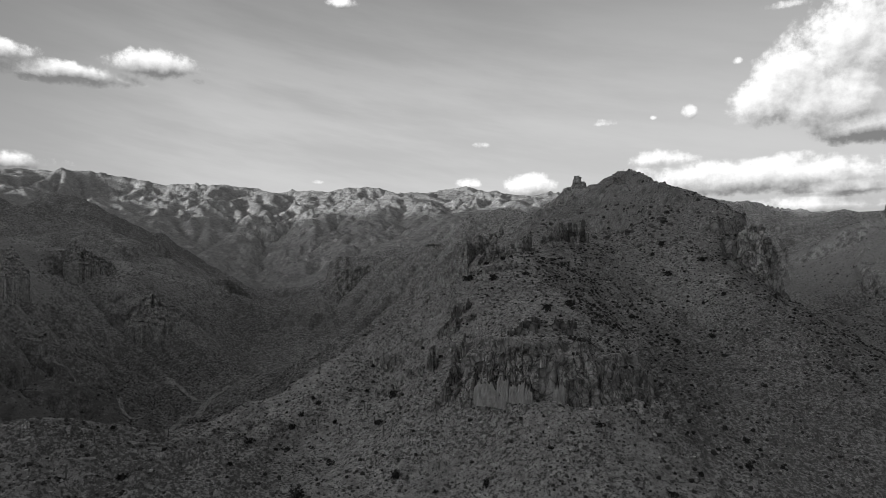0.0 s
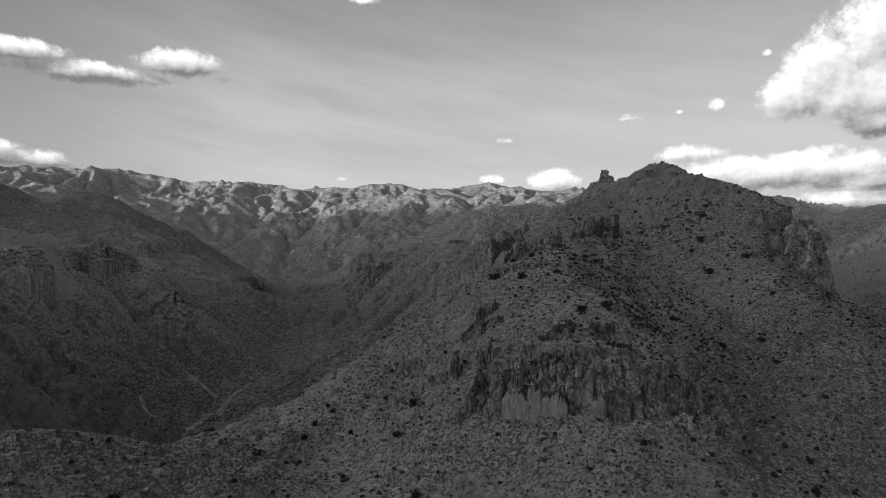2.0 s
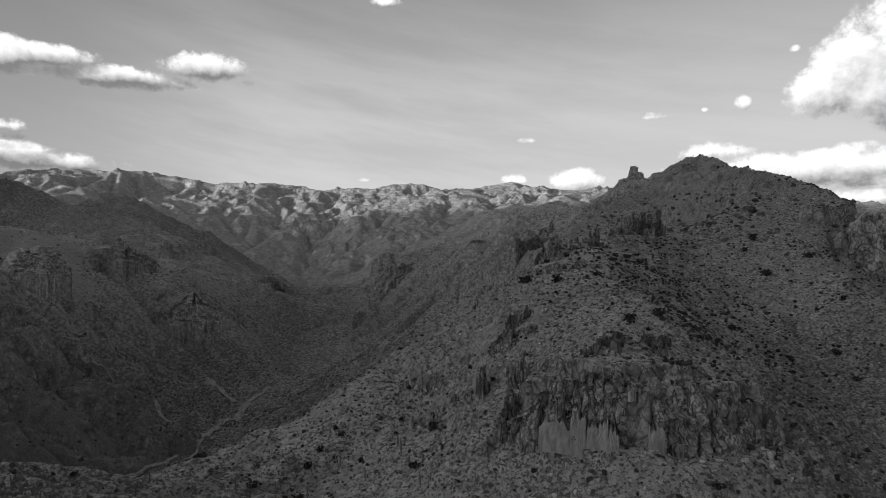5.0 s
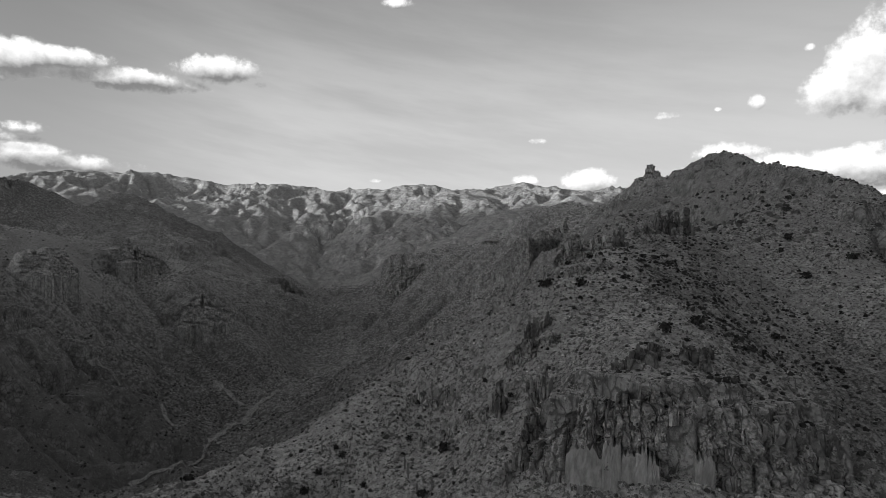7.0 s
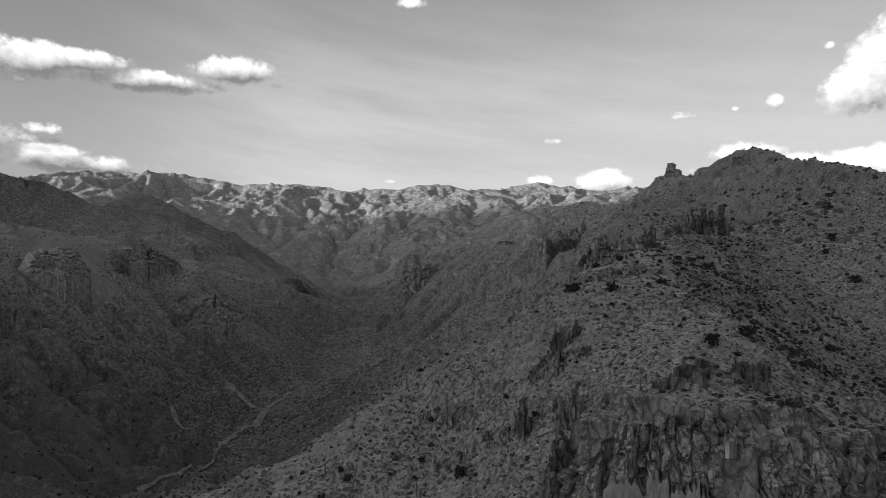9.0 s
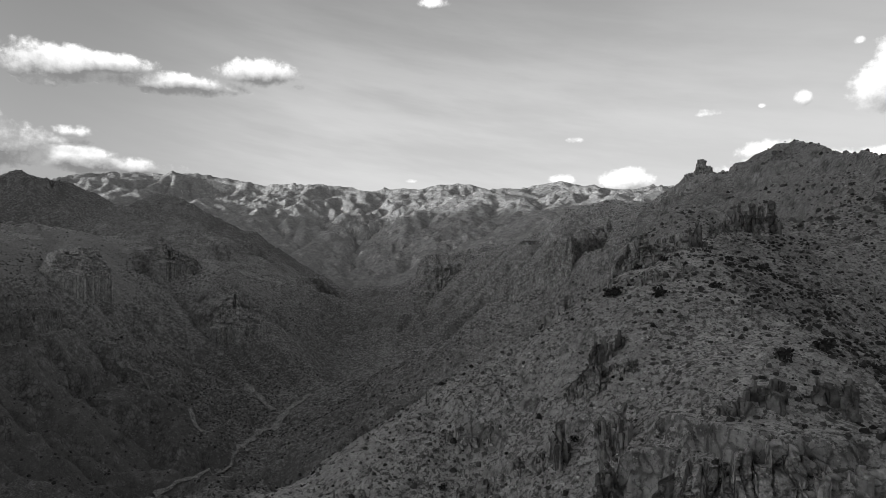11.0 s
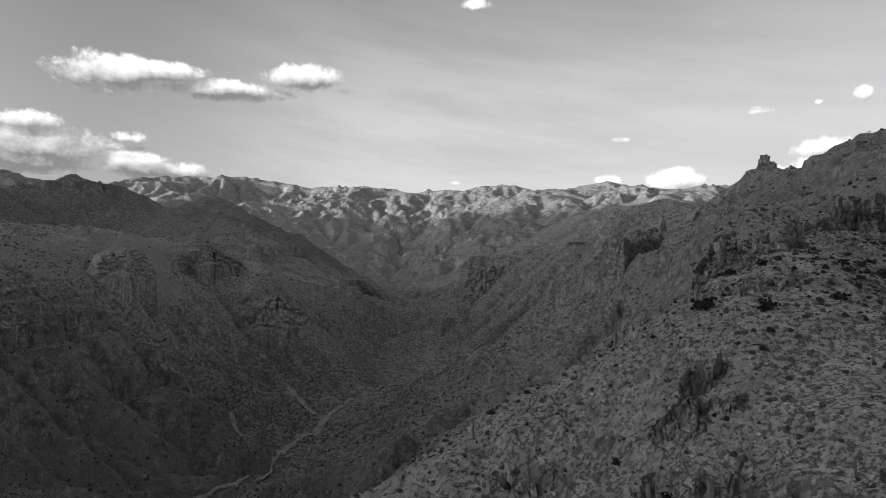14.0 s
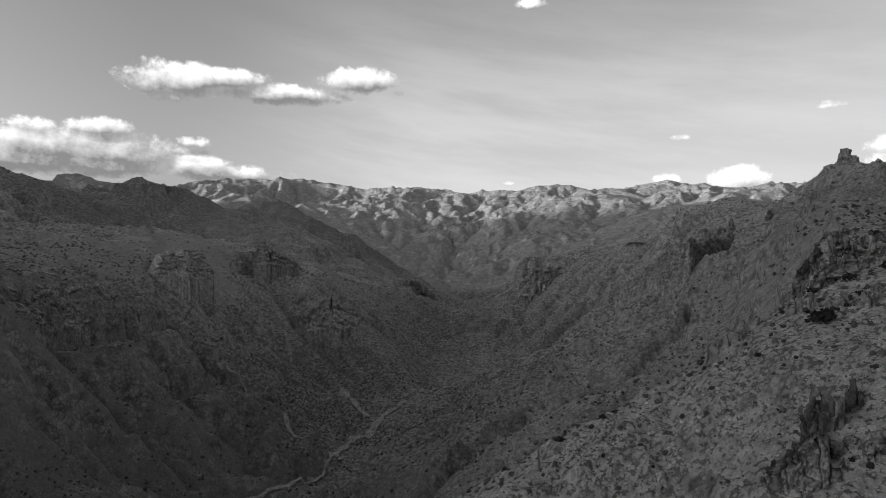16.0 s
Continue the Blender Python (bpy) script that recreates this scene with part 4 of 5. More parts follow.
# ---------------------------------------------------------------- cliffs: plan of the foot, heights of foot and top, depth of the fluting
CLIFF_LINES = [
    ([(152, 850, 165, 188), (137, 770, 166, 186), (140, 718, 166, 200), (151, 676, 164, 210), (166, 692, 167, 212), (188, 724, 175, 215), (217, 757, 186, 222), (245, 766, 196, 236), (284, 792, 212, 250), (326, 819, 226, 260)], "tall fluted rock bluff with a pale streaked face", 4),
    ([(33, 170, 160, 168), (38, 161, 160, 172), (44, 156, 160, 174), (52, 154, 159, 175.5), (61, 153, 159, 174), (71, 152, 158, 171), (84, 151, 158, 167)], "jointed cliff with a pale smooth slab above rubble", 1.6),
    ([(178, 262, 190, 203), (190, 257, 187, 210), (200, 259, 185, 216), (209, 268, 184, 217), (215, 283, 184, 216), (222, 302, 186, 214)], "high dark cliff of jointed rock at the hill's shoulder", 2.2),
    ([(58, 252, 189, 196), (66, 243, 190, 205), (76, 242, 191, 206), (86, 249, 193, 201)], "dark rock tower cluster on the ridge", 1.8),
    ([(90, 272, 196, 203), (98, 264, 196, 210), (109, 265, 197, 209), (119, 273, 199, 205)], "dark square rock towers under the summit", 1.8),
    ([(33, 198, 170, 175), (37, 192, 169, 179), (43, 189.5, 170, 180), (49, 190, 171, 179), (56, 187, 173, 178)], "dark broken rock step on a grassy slope", 1.1),
    ([(-343, 475, 157, 181), (-343, 520, 146, 175), (-338, 551, 138, 172), (-336, 586, 136, 169), (-340, 641, 131, 163), (-319, 674, 136, 161)], "long broken cliff band below a brushy bench", 5),
    ([(224, 485, 232, 250), (218, 470, 230, 252), (210, 450, 228, 253), (205, 433, 228, 254), (207, 416, 231, 254), (216, 403, 235, 253), (229, 390, 239, 247)], "steep dark rock wall at the summit's end", 2.6),
    ([(256, 744, 222, 240), (260, 718, 220, 244), (272, 698, 219, 246), (290, 685, 219, 246), (312, 678, 222, 246), (332, 684, 226, 246)], "fluted rock flank below a blunt spire", 3.6),
    ([(-272, 891, 100, 131), (-249, 879, 96, 138), (-228, 882, 96, 141), (-207, 900, 98, 135), (-194, 921, 99, 122)], "rounded grey rock buttress on the canyon side", 5),
    ([(-258, 1457, 89, 120), (-238, 1440, 79, 142), (-214, 1443, 72, 137), (-187, 1456, 68, 108), (-160, 1470, 64, 89)], "rounded rock towers at the canyon's bend", 6),
    ([(-24, 1245, 78, 113), (1, 1238, 79, 155), (41, 1243, 79, 184), (86, 1238, 85, 190), (111, 1201, 84, 179), (115, 1101, 91, 147)], "group of jagged rock pinnacles over the gorge", 7),
    ([(225, 1104, 208, 238), (270, 1150, 222, 259), (322, 1197, 233, 277), (363, 1212, 238, 280), (385, 1174, 236, 265)], "jagged dark rock crest on the skyline", 8),
    ([(-384, 978, 176, 200), (-359, 971, 176, 212), (-335, 984, 172, 196), (-306, 998, 163, 182)], "broken rocky knob beside a gully", 5),
    ([(-369, 718, 171, 191), (-357, 740, 167, 206), (-352, 771, 166, 205), (-342, 802, 167, 190)], "fluted rock face under a pale grassy hill", 5),
]


def cliff(line, label, flute, seed, pale=()):
    """A standing rock face: joint blocks in columns and beds, deep cracks between them, an uneven top that runs into the hill behind."""
    pts = np.array(line, float)
    run = np.r_[0, np.cumsum(np.hypot(*np.diff(pts[:, :2], axis=0).T))]
    n = int(np.clip(run[-1] / (flute * 0.085), 140, 640))
    s = np.linspace(0, run[-1], n)
    x, y, low, high = (np.interp(s, run, pts[:, i]) for i in range(4))
    dx, dy = np.gradient(x), np.gradient(y)
    size = np.hypot(dx, dy)
    wide = max(9, n // 12) | 1
    pad, soft = wide // 2, np.ones(wide) / wide
    nx, ny = np.convolve(np.pad(dy / size, pad, mode="edge"), soft, "valid"), np.convolve(np.pad(-dx / size, pad, mode="edge"), soft, "valid")
    end = smooth(0, 0.16, s / run[-1]) * smooth(0, 0.16, 1 - s / run[-1])
    tall = (high - low) * (0.1 + 0.9 * end)
    zero = np.zeros(n)
    # columns of uneven width that lean out or stand back, broken off at different heights, split into blocks
    r = np.random.default_rng(seed)
    edges = np.cumsum(flute * r.uniform(0.3, 1.8, int(run[-1] / (flute * 0.6)) + 6)) - flute
    count = len(edges) + 2
    stand, short, split, snapped = r.normal(size=count), r.random(count), r.random(count), r.uniform(0.05 if flute > 4.4 else 0.3, 1.2, count)
    first = np.searchsorted(edges, s)
    broken = -tall * (0.28 * short[first] ** 2 + 0.16 * (vnoise(s / (flute * 5), zero + seed, 14) + 0.4))
    buttress = np.abs(vnoise(s / (flute * 4.5), zero + seed, 11)) * 1.5
    buried = smooth(0.1, 0.5, vnoise(s / (flute * 8), zero + seed, 20)) * 0.15 * tall + (1 - end) * (0.8 * flute + 0.15 * (high - low))
    buried = buried + (1 - smooth(0, 0.07, s / run[-1]) * smooth(0, 0.07, 1 - s / run[-1])) * 1.1 * (high - low)
    levels = int(np.clip((high - low).max() / (flute * 0.13), 30, 60))
    rows = []
    for j in range(levels):
        t = j / (levels - 1)
        up = t * tall / flute
        at = s + 0.3 * flute * vnoise(s / (flute * 0.9), up * 0.8 + seed, 15)
        col = np.searchsorted(edges, at)
        inner = np.minimum(np.abs(at - edges[np.clip(col - 1, 0, None)]), np.abs(edges[np.clip(col, 0, len(edges) - 1)] - at))
        crack = 1 - smooth(0.02 * flute, 0.13 * flute, inner)
        beds = up / (0.5 + 0.7 * split[col]) + 3 * split[col]
        block = hash2(col, np.floor(beds).astype(int), seed) - 0.5
        seam = 1 - smooth(0.04, 0.14, np.minimum(beds % 1, 1 - beds % 1))
        over = smooth(snapped[col], snapped[col] + 0.05, np.full(n, t)) * (0.6 + 0.9 * short[col])
        knobs = (0.7 if flute > 4.4 else 0.34) * vnoise(s / (flute * 0.6), up / 0.6 + seed, 13) + 0.22 * vnoise(s / (flute * 0.16), up / 0.16 + seed, 16)
        out = flute * (buttress * (1 - 0.3 * t) + (0.2 if flute > 4.4 else 0.36) * stand[col] + 0.55 * block - (0.08 if flute > 4.4 else 0.45) * crack - 0.14 * seam - over + knobs + 0.4) - (0.42 if flute > 4.4 else 0.2) * tall * t + 0.14 * tall - buried
        z = low + t * tall + broken * smooth(0.45, 1.0, np.full(n, t))
        px, py = x + nx * out, y + ny * out
        if j == 0:
            z = np.minimum(z - 0.25 * tall, land.height(px, py) - 2.0)
        rows.append(np.stack([px, py, z], -1))
    top = rows[-1]
    for back, drop in ((0.6, 0.0), (1.6, 0.06), (4.0, 0.40)):
        z = top[:, 2] - drop * tall + 0.05 * tall * vnoise(s / (flute * 0.7), zero + back * 3 + seed, 19)
        bx, by = top[:, 0] - nx * flute * back, top[:, 1] - ny * flute * back
        if back > 3:
            z = np.minimum(z, land.height(bx, by) - 1.5)
        rows.append(np.stack([bx, by, z], -1))
    v = np.stack(rows)
    m = len(rows)
    i = np.arange(m * n).reshape(m, n)
    quads = np.stack([i[:-1, :-1], i[:-1, 1:], i[1:, 1:], i[1:, :-1]], -1).reshape(-1, 4)
    me = mesh_of("cliff", v.reshape(-1, 3), quads, PALE_ROCK if flute > 4.4 else ROCK)
    if pale:
        # faces turned to the western light, painted paler with a second rock
        me.materials.append(PALE_ROCK)
        lit_faces = np.any([(s[:-1] > a) & (s[:-1] < b) for a, b in pale], axis=0)
        me.polygons.foreach_set("material_index", np.tile(lit_faces, m - 1).astype(np.int32))
    return tagged(new("cliff", me), label, "cliff")


for number, (line, label, flute) in enumerate(CLIFF_LINES):
    cliff(line, label, flute, 20 * number + 3, ((60, 178), (281, 330)) if "pale streaked" in label else ())


# ---------------------------------------------------------------- rock outcrops: standing blocks and columns
def prism(r, cx, cy, wide, top, bed):
    """An upright joint block with level beds that stand in and out a little."""
    sides = int(r.integers(4, 6))
    ang = np.linspace(0, 2 * np.pi, sides, endpoint=False) + r.uniform(-0.3, 0.3, sides) + r.uniform(0, 1.5)
    rad = wide * r.uniform(0.75, 1.15, sides)
    tilt = r.uniform(-0.3, 0.3, 2)
    heights = [-0.35]
    while heights[-1] < top - bed * 1.4:
        heights.append(max(heights[-1], 0.0) + bed * r.uniform(0.5, 1.6))
    heights.append(top)
    verts, faces = [], []
    for j, z in enumerate(heights):
        grow, shift = r.uniform(0.72, 1.12) * (1 - 0.2 * max(z, 0)), r.uniform(-0.06, 0.06, 2)
        if j == len(heights) - 1:
            grow *= 0.9
        for a, q in zip(ang, rad):
            x, y = cx + shift[0] + math.cos(a) * q * grow, cy + shift[1] + math.sin(a) * q * grow
            drop = (tilt[0] * (x - cx) + tilt[1] * (y - cy)) if j == len(heights) - 1 else 0
            verts.append((x, y, z + drop))
    for j in range(len(heights) - 1):
        for i in range(sides):
            a, b = j * sides + i, j * sides + (i + 1) % sides
            faces += [(a, b, b + sides), (a, b + sides, a + sides)]
    base = (len(heights) - 1) * sides
    faces += [(base, base + i, base + i + 1) for i in range(1, sides - 1)]
    return np.array(verts), np.array(faces)


def column_mesh(seed, blocks=5, sharp=0.0):
    """A knot of joint blocks, about 1 wide and 1 high, broken off at different heights."""
    r = np.random.default_rng(seed)
    shapes = []
    for i in range(blocks):
        d = 0.0 if i == 0 else r.uniform(0.18, 0.42)
        a = r.uniform(0, 6.28)
        top = 1.0 if i == 0 else r.uniform(0.35, 0.95) * (1 - sharp * d)
        shapes.append(prism(r, d * math.cos(a), d * math.sin(a), r.uniform(0.16, 0.32), top, r.uniform(0.12, 0.26)))
    return merge(shapes)


COLUMNS = [mesh_of("rock_block", *column_mesh(100 + i), ROCK) for i in range(8)]
PALE_COLUMNS = [mesh_of("rock_block", *column_mesh(140 + i), PALE_ROCK) for i in range(4)]
SPIKES = [mesh_of("rock_block", *column_mesh(180 + i, 9, 0.9), DARK_ROCK) for i in range(6)]


def outcrop(line, count, wide, tall, label, seed, kit=COLUMNS, sway=0.5, sink=0.0):
    """A row of blocks and columns that stands out of the slope along a line on the plan."""
    r = np.random.default_rng(seed)
    pts = [np.array(p, float) for p in line]
    lengths = [np.hypot(*(q - p)) for p, q in zip(pts, pts[1:])]
    places = []
    for i in range(count):
        s = (i + r.uniform(0.1, 0.9)) / count * sum(lengths)
        for p, q, d in zip(pts, pts[1:], lengths):
            if s <= d:
                break
            s -= d
        w = r.uniform(*wide)
        xy = p + (q - p) * min(s / d, 1) + r.normal(size=2) * sway * w
        places.append((xy[0], xy[1], w, r.uniform(*tall)))
    places = np.array(places)
    z = land.height(places[:, 0], places[:, 1])
    ob = new("rock_outcrop")
    ob.location = (places[:, 0].mean(), places[:, 1].mean(), z.min())
    tagged(ob, label, "rock outcrop")
    for (x, y, w, h), zz in zip(places, z):
        b = part("rock_block", kit[r.integers(len(kit))], ob)
        b.location = Vector((x, y, zz - sink)) - ob.location
        b.scale = (w * r.uniform(0.8, 1.3), w * r.uniform(0.7, 1.1), h)
        b.rotation_euler = (r.uniform(-0.06, 0.06), r.uniform(-0.06, 0.06), r.uniform(0, 6.28))
    return ob


outcrop([(36, 163), (42, 158), (50, 155), (60, 154)], 12, (1.2, 3.0), (1.0, 3.2), "dark upright rock blocks at the foot of a cliff", 1)
outcrop([(62, 153), (72, 151), (84, 150)], 16, (2.0, 5.0), (1.5, 4.5), "broken grey rock ledge with upright blocks", 2)
outcrop([(50, 170), (60, 168), (70, 170)], 14, (1.5, 3.2), (1.5, 3.6), "dark weathered rock blocks on the crest of a spur", 3, SPIKES)
outcrop([(38, 196), (41, 197), (44, 196)], 9, (1.3, 2.4), (2.0, 5.0), "tall dark rock pinnacle on a brushy slope", 4, SPIKES)
outcrop([(46, 218), (56, 212), (66, 214)], 14, (1.0, 2.8), (0.8, 2.4), "low broken rock ribs among stones", 5)
outcrop([(37, 220), (44, 231), (54, 240), (64, 246)], 18, (1.2, 3.0), (1.2, 3.4), "broken rock rib running up the slope", 9)
outcrop([(12, 205), (20, 202), (26, 206)], 9, (0.9, 2.2), (0.6, 1.8), "low pale rock blocks among dry grass", 10, PALE_COLUMNS + COLUMNS)
outcrop([(16, 196), (22, 192), (30, 186)], 12, (1.0, 2.6), (0.8, 2.4), "low broken rock ribs on the flank of a spur", 6)
outcrop([(28, 166), (34, 170), (36, 178)], 10, (1.4, 3.4), (2, 4.5), "dark upright rock fins beside a gully", 7, SPIKES)
outcrop([(-72, 156), (-62, 152), (-52, 154)], 18, (1.0, 3.0), (0.6, 1.8), "pale broken rock knoll with low blocks", 8, PALE_COLUMNS + COLUMNS)
outcrop([(102, 272), (107, 269), (112, 270), (117, 274)], 9, (4.0, 7.5), (6.0, 11.5), "dark square rock towers under the summit", 11, SPIKES, sway=0.15, sink=1.5)
outcrop([(62, 250), (68, 245), (76, 243), (84, 247)], 10, (3.0, 5.5), (4.0, 8.0), "dark rock tower cluster on the ridge", 12, SPIKES, sway=0.2, sink=1.0)
outcrop([(28, 186), (36, 182), (40, 178)], 9, (1.5, 3.2), (2.5, 6.0), "dark upright rock fins beside a gully", 13, SPIKES)


def slab():
    """The smooth pale sheet of rock low in the cliff, split by a few upright joints."""
    r = np.random.default_rng(77)
    ob = tagged(new("rock_slab"), "smooth pale rock slab split by upright joints", "rock slab")
    ob.location = (47, 153.5, 162)
    a, b = np.array([37.0, 155.0]), np.array([50.4, 149.6])
    pieces = [(-0.04, 0.37, 165.4), (0.372, 0.58, 166.8), (0.582, 0.86, 166.2), (0.863, 1.0, 165.2), (1.36, 1.56, 166.6)]
    along_face = (b - a) / np.linalg.norm(b - a)
    outward = np.array([along_face[1], -along_face[0]])
    for i, (s, e, high) in enumerate(pieces):
        n, m = 13, 9
        verts, low = [], 162.2 + r.uniform(-0.3, 0.3)
        for q in range(m):
            for p in range(n):
                u, v = s + (e - s) * p / (n - 1), q / (m - 1)
                edge = min(p, n - 1 - p, m - 1 - q)
                bulge = (0.38 if edge == 0 else 0.5) + 0.05 * r.normal() + 0.25 * math.sin(7 * u + 5 * v) - 1.1 * v + 0.12 * (i % 2) - 0.5
                xy = a + (b - a) * u + outward * bulge
                verts.append((xy[0] - 47, xy[1] - 153.5, low - 2.5 + (high - low + 2.5 + 0.7 * math.sin(11 * u + 2 * i) + 0.3 * math.sin(31 * u)) * v - 162 + (r.uniform(-1.3, 0.2) if q == m - 1 else r.uniform(-0.15, 0.15))))
        k = np.arange(n * m).reshape(m, n)
        quads = np.stack([k[:-1, :-1], k[:-1, 1:], k[1:, 1:], k[1:, :-1]], -1).reshape(-1, 4)
        back = [(x - outward[0] * 5, y - outward[1] * 5, z) for x, y, z in verts]
        rim = np.r_[k[0], k[1:, -1], k[-1, -2::-1], k[-2:0:-1, 0]]
        sides = np.stack([np.roll(rim, -1), rim, rim + n * m, np.roll(rim, -1) + n * m], -1)
        part("slab_piece", mesh_of("slab_piece", verts + back, np.r_[quads, sides], SLAB), ob)
    return ob


slab()


def spire():
    """The blunt rock tower that crowns the pointed hill."""
    x, y = 313, 747
    ob = tagged(new("rock_spire"), "blunt dark rock spire on top of a pointed hill", "rock spire")
    ob.location = (x, y, 277)
    r = np.random.default_rng(61)
    for across, deep, wide, tall in [(-2.6, 0, 10.6, 17.8), (-5.5, 1, 6.5, 14.5), (0.5, -1, 7.5, 15.8), (4.8, 0.5, 7.4, 10.6), (7.2, 1, 4.6, 8.6), (-8.5, 0, 5.5, 5.0), (10, 1, 5.5, 3.6), (2, -4, 6, 7.0)]:
        b = part("rock_block", mesh_of("rock_block", *prism(r, 0, 0, 0.5, 1.0, 0.16), ROCK), ob)
        b.location = (0.92 * across + 0.38 * deep, -0.38 * across + 0.92 * deep, -1)
        b.scale = (wide, wide, tall)
    return ob


spire()


# ---------------------------------------------------------------- bushes, cacti and boulders one can pick out
def shrub(seed):
    ob = tagged(new("shrub"), "dark rounded desert shrub on a stony slope", "shrub", group="shrubs on the slopes")
    part("foliage", mesh_of("foliage", *leafy(110, seed, 0.17), DARK_LEAF), ob)
    bm = bmesh.new()
    r = random.Random(seed)
    for _ in range(6):
        bmesh.ops.create_cone(bm, segments=5, radius1=0.05, radius2=0.015, depth=0.8, cap_ends=True,
                              matrix=pose(r.uniform(-0.1, 0.1), r.uniform(-0.1, 0.1), 0.3, r.uniform(-40, 40), r.uniform(-40, 40), 0))
    me = bpy.data.meshes.new("stems")
    bm.to_mesh(me), bm.free()
    me.materials.append(STEM)
    part("stems", me, ob)
    return ob


def set_shrubs():
    kinds = [shrub(300 + i) for i in range(6)]
    x, y = sector(900, 150, 430, -48, 32, 11)
    h, steep = ground_at(x, y)
    keep = np.flatnonzero((steep < 0.9) & (vnoise(x / 40, y / 40, 71) > -0.35))[:285]
    for n, i in enumerate(keep):
        size = 0.9 + 1.3 * rng.random() ** 2 + (0.5 if y[i] > 240 else 0)
        m = pose(x[i], y[i], h[i] - 0.1, 0, 0, rng.uniform(0, 360)) @ Matrix.Diagonal((size, size, size * rng.uniform(0.8, 1.15), 1))
        if n < len(kinds):
            kinds[n].matrix_basis = m
        else:
            c = copy_thing(kinds[n % 6], pose(0, 0, 0))
            c.matrix_basis = m


def saguaro_mesh():
    """A ribbed column cactus, 1 m across the plan scale and 1 high."""
    ribs, levels = 12, 9
    verts, faces = [], []
    for j in range(levels):
        t = j / (levels - 1)
        r = 0.5 * (0.75 + 0.5 * math.sin(math.pi * min(t * 1.1, 0.85))) * (1 if t < 0.9 else math.sqrt(max(0.04, 1 - ((t - 0.9) / 0.1) ** 2)))
        for i in range(ribs * 2):
            a = math.pi * i / ribs
            k = r * (1 if i % 2 else 0.82)
            verts.append((k * math.cos(a), k * math.sin(a), t))
    n = ribs * 2
    for j in range(levels - 1):
        for i in range(n):
            a, b = j * n + i, j * n + (i + 1) % n
            faces.append((a, b, b + n, a + n))
    return mesh_of("saguaro", verts, faces, CACTUS)


def set_saguaros():
    me = saguaro_mesh()
    x, y = sector(400, 165, 300, -20, 25, 21)
    h, steep = ground_at(x, y)
    keep = np.flatnonzero((steep < 1.0) & (vnoise(x / 25, y / 25, 72) > 0.05))[:46]
    for i in keep:
        ob = tagged(new("saguaro", me), "slender grey saguaro cactus standing among rocks", "cactus", group="cacti on the slopes")
        ob.location = (x[i], y[i], h[i] - 0.15)
        w, t = rng.uniform(0.22, 0.36), rng.uniform(2.0, 4.6)
        ob.scale, ob.rotation_euler = (w, w, t), (rng.uniform(-0.05, 0.05), rng.uniform(-0.05, 0.05), rng.uniform(0, 6))


def set_boulders():
    kinds = [mesh_of("boulder", *stony(400 + i, 3), PALE_ROCK if i % 2 else ROCK) for i in range(8)]
    x, y = sector(700, 150, 360, -30, 34, 31)
    h, steep = ground_at(x, y)
    keep = np.flatnonzero((vnoise(x / 22, y / 22, 73) > -0.1) & (steep < 1.2))[:150]
    for n, i in enumerate(keep):
        pale = n % 8 % 2
        ob = tagged(new("boulder", kinds[n % 8]), "pale angular boulder lying on the slope" if pale else "dark weathered boulder lying on the slope", "boulder", group="boulders on the slopes")
        ob.location = (x[i], y[i], h[i] + 0.05)
        s = 0.6 + 1.7 * rng.random() ** 3
        ob.scale, ob.rotation_euler = (s * rng.uniform(0.8, 1.5), s, s * rng.uniform(0.7, 1.1)), (rng.uniform(-0.3, 0.3), rng.uniform(-0.3, 0.3), rng.uniform(0, 6))
    # rubble broken from the cliff
    for n in range(80):
        bx, by = rng.uniform(34, 82), 0.0
        by = 153.5 - 0.12 * (bx - 38) - abs(rng.normal()) * 7
        ob = tagged(new("boulder", kinds[(2 * n + 1) % 8]), "pale broken block fallen from a cliff", "boulder", group="rubble under the cliff")
        s = 0.5 + 1.3 * rng.random() ** 2
        ob.location = (bx, by, float(land.height([bx], [by])[0]) + 0.15)
        ob.scale, ob.rotation_euler = (s * rng.uniform(0.9, 1.6), s, s), (rng.uniform(-0.5, 0.5), rng.uniform(-0.5, 0.5), rng.uniform(0, 6))
    # the stream's own boulders
    line = [np.array(p, float) for p in LANDFORMS["wash"][1:6]]
    for n in range(64):
        j = rng.integers(len(line) - 1)
        p = line[j] + (line[j + 1] - line[j]) * rng.random()
        bx, by = p[0] + rng.normal() * 7, p[1] + rng.normal() * 5
        ob = tagged(new("boulder", kinds[(2 * n + 1) % 8]), "large pale boulder in a dry wash", "boulder", group="boulders in the wash")
        s = 2.0 + 4.5 * rng.random() ** 2
        ob.location = (bx, by, float(land.height([bx], [by])[0]) + 0.3)
        ob.scale, ob.rotation_euler = (s * rng.uniform(0.9, 1.6), s, s * 0.8), (rng.uniform(-0.3, 0.3), rng.uniform(-0.3, 0.3), rng.uniform(0, 6))


set_shrubs()
set_saguaros()
set_boulders()


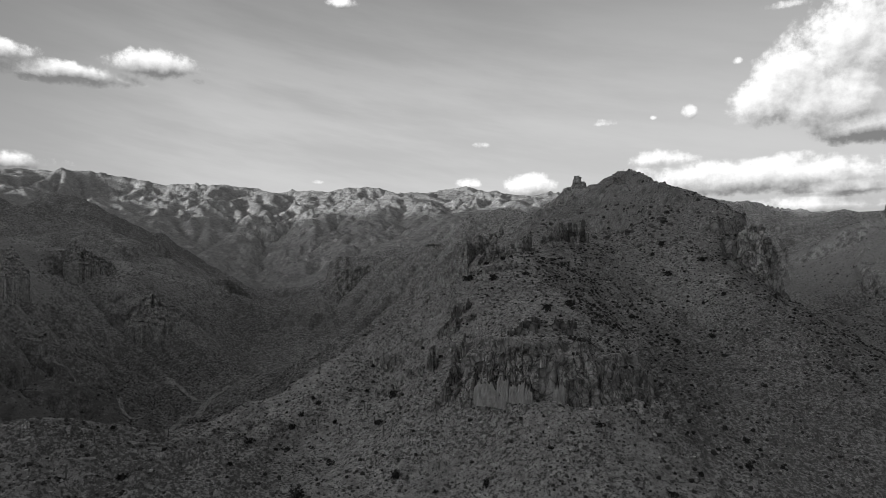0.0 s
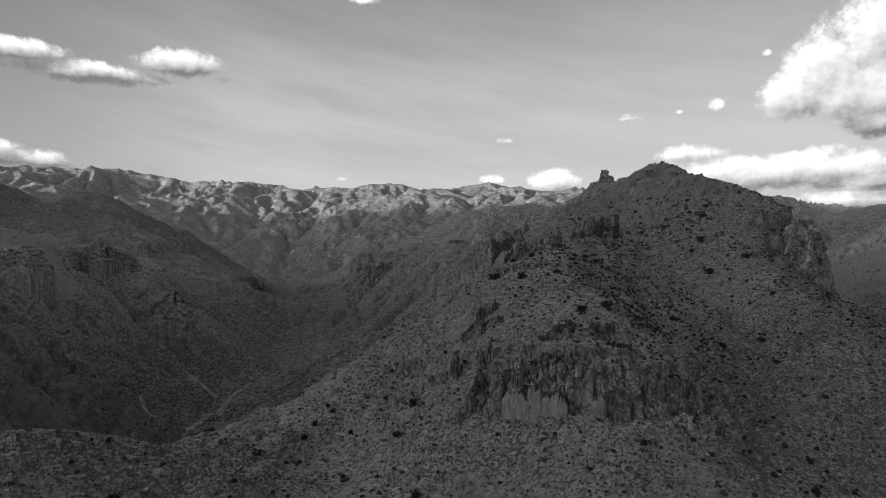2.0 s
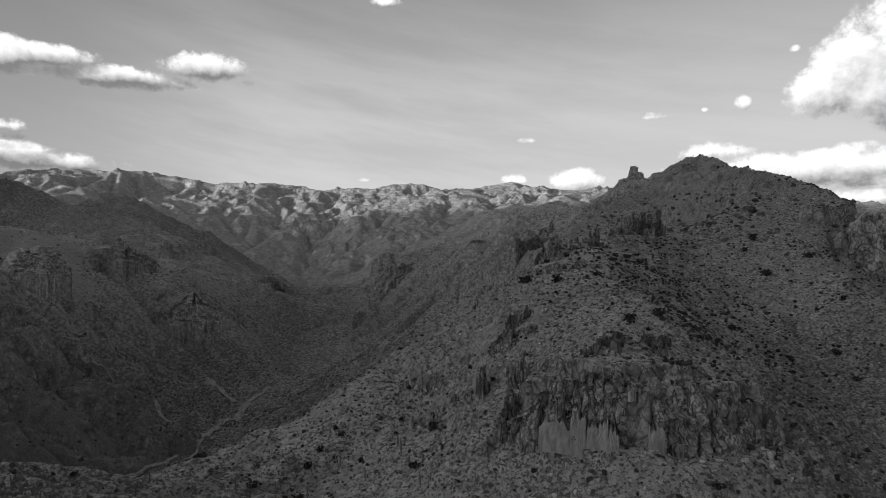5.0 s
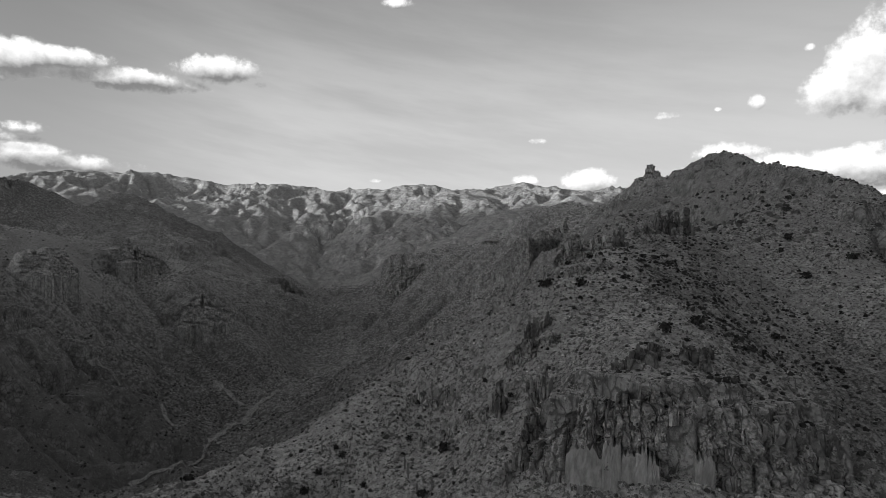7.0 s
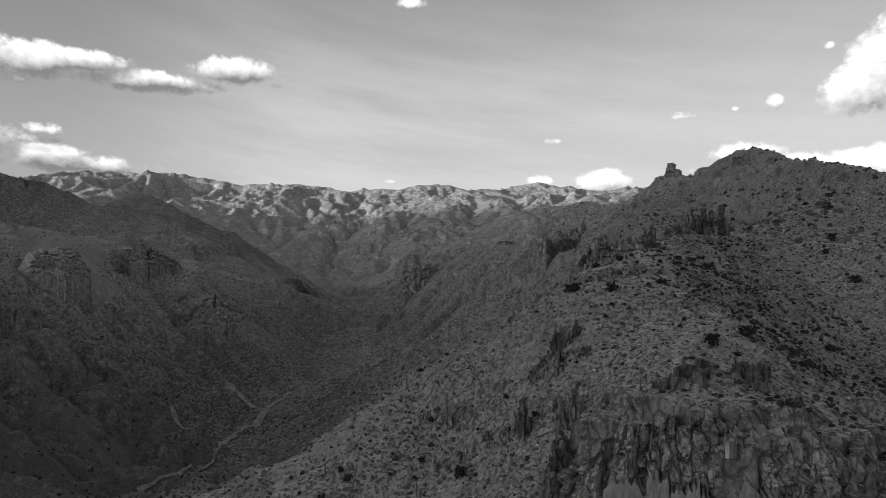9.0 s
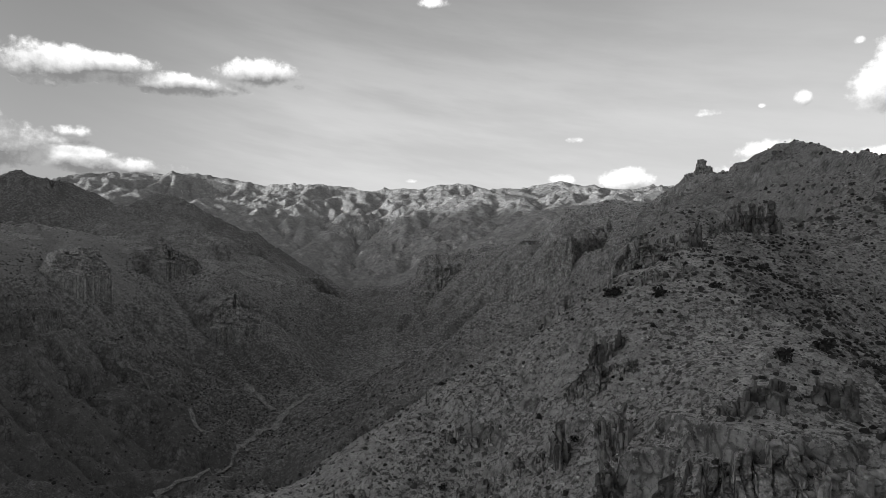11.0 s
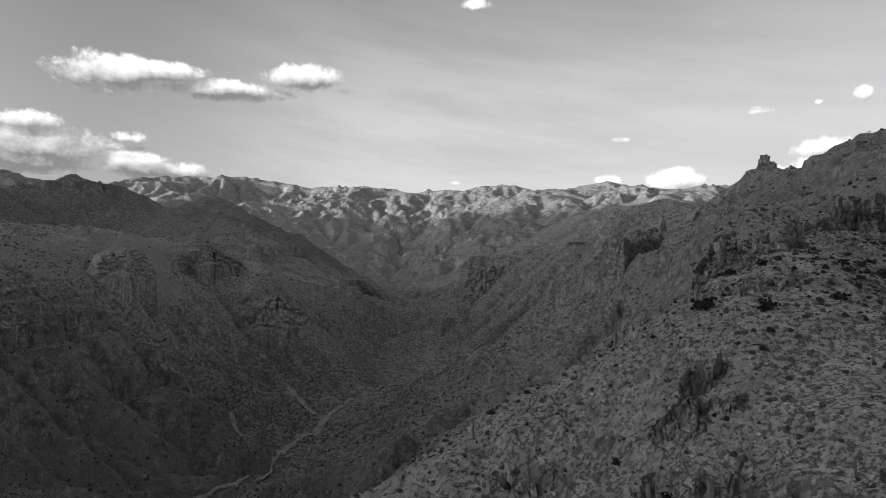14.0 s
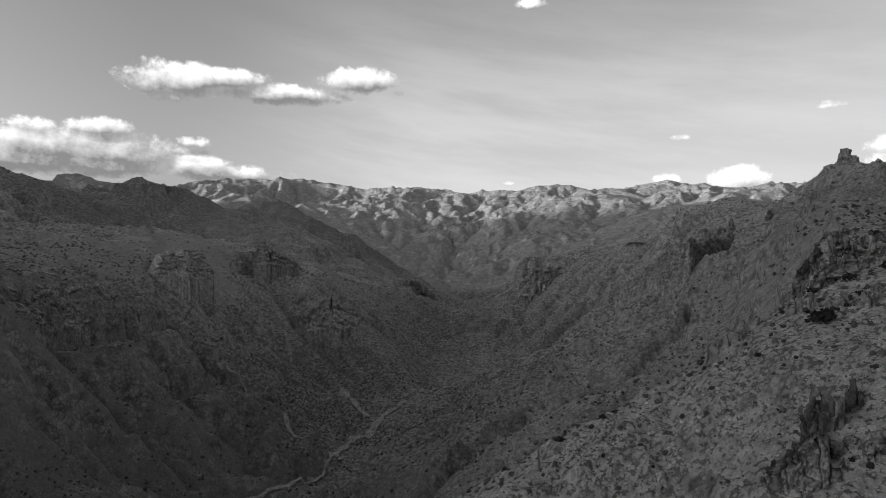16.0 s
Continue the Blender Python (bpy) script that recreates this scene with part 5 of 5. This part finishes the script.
# ---------------------------------------------------------------- brush, grass and stones beyond counting
def strew(name, shapes, n, r0, r1, a0, a1, size, material, label, category, seed, thr=-0.3, patch=30, max_steep=1.1, lift=0.0, squash=(0.7, 1.2), east=-9.0):
    x, y = sector(n, r0, r1, a0, a1, seed)
    h, steep = ground_at(x, y)
    r = np.random.default_rng(seed + 1)
    dens = vnoise(x / patch, y / patch, seed) + 0.5 * vnoise(x / (patch * 0.3), y / (patch * 0.3), seed + 3)
    clear = np.ones(n, bool)
    for line, half, _ in BEDS:
        clear &= line_distance(x, y, np.array(line, float))[0] > half * 1.6
    keep = np.flatnonzero((dens > thr + 0.4 * r.normal(size=n)) & (steep < max_steep) & clear & (h - land.height(x + 6, y) > east + 1.2 * r.normal(size=n)))
    lo, hi = size
    sizes = lo + (hi - lo) * r.random(n) ** 2.5
    places = np.c_[x, y, h + lift]
    turns, tall = r.uniform(0, 6.28, n), r.uniform(*squash, n)
    kinds = r.integers(0, len(shapes), n)
    batches = []
    for j, (v, f) in enumerate(shapes):
        i = keep[kinds[keep] == j]
        if len(i):
            batches.append(spread(v, f, places[i], sizes[i], turns[i], tall[i]))
    v, f = merge(batches)
    return tagged(new(name, mesh_of(name, v, f, material)), label, category, kind="stuff")


def bush(seed, sprays):
    """A low uneven bush 1 in radius: a lumpy heap of twigs with leaf sprays standing out of it."""
    r = np.random.default_rng(seed)
    verts = [(math.cos(a) * q, math.sin(a) * q, -0.15) for a, q in zip(np.linspace(0, 5.2, 6), r.uniform(0.45, 0.95, 6))]
    verts += [(math.cos(a) * q, math.sin(a) * q, h) for a, q, h in zip(np.linspace(0.5, 5.7, 6), r.uniform(0.3, 0.85, 6), r.uniform(0.25, 0.7, 6))]
    verts.append((*r.uniform(-0.25, 0.25, 2), r.uniform(0.7, 1.0)))
    faces = []
    for i in range(6):
        j = (i + 1) % 6
        faces += [(i, j, 6 + i), (j, 6 + j, 6 + i), (6 + i, 6 + j, 12)]
    for _ in range(sprays):
        d = r.normal(size=3)
        d = np.array([d[0], d[1], abs(d[2])]) / np.linalg.norm(d)
        p, w = d * np.array([0.75, 0.75, 0.7]), r.uniform(0.2, 0.38)
        a, b = r.normal(size=3), r.normal(size=3)
        a, b, n = a / np.linalg.norm(a) * w, b / np.linalg.norm(b) * w, len(verts)
        verts += [tuple(p - a), tuple(p + b), tuple(p + a + 0.5 * d * w), tuple(p - b + d * w)]
        faces += [(n, n + 1, n + 2), (n, n + 2, n + 3)]
    return np.array(verts), np.array(faces)


tufts = [bush(500 + i, 5) for i in range(6)]
sparse = [bush(520 + i, 0) for i in range(6)]
grit = [stony(540 + i, 1, 0.3) for i in range(6)]
strew("brush", tufts, 48000, 128, 430, -50, 40, (0.15, 0.68), DRY_LEAF, "low dry desert brush scattered over the slopes", "brush", 41, thr=-0.9, max_steep=1.7)
strew("dark_brush", tufts, 5000, 128, 480, -50, 48, (0.3, 0.95), DARK_LEAF, "low dark shrubs scattered over the slopes", "brush", 45, thr=-0.3, max_steep=1.6)
strew("east_brush", tufts, 26000, 120, 400, 8, 50, (0.2, 0.85), DARK_LEAF, "thick dark scrub in a stony hollow", "brush", 47, thr=-0.6, east=1.6)
strew("stones", grit, 26000, 128, 400, -48, 38, (0.15, 1.1), PALE_ROCK, "loose pale stones strewn over the slopes", "stones", 53, thr=-0.1, max_steep=1.6)
strew("canyon_brush", sparse, 56000, 330, 900, -48, 48, (0.5, 1.9), DRY_LEAF, "dense dark scrub on the canyon sides", "brush", 57, thr=-0.6, patch=90)
strew("far_brush", sparse, 20000, 1000, 1900, -46, 44, (0.8, 2.6), DRY_LEAF, "distant scrub on the mountain sides", "brush", 61, thr=-0.2, patch=160)
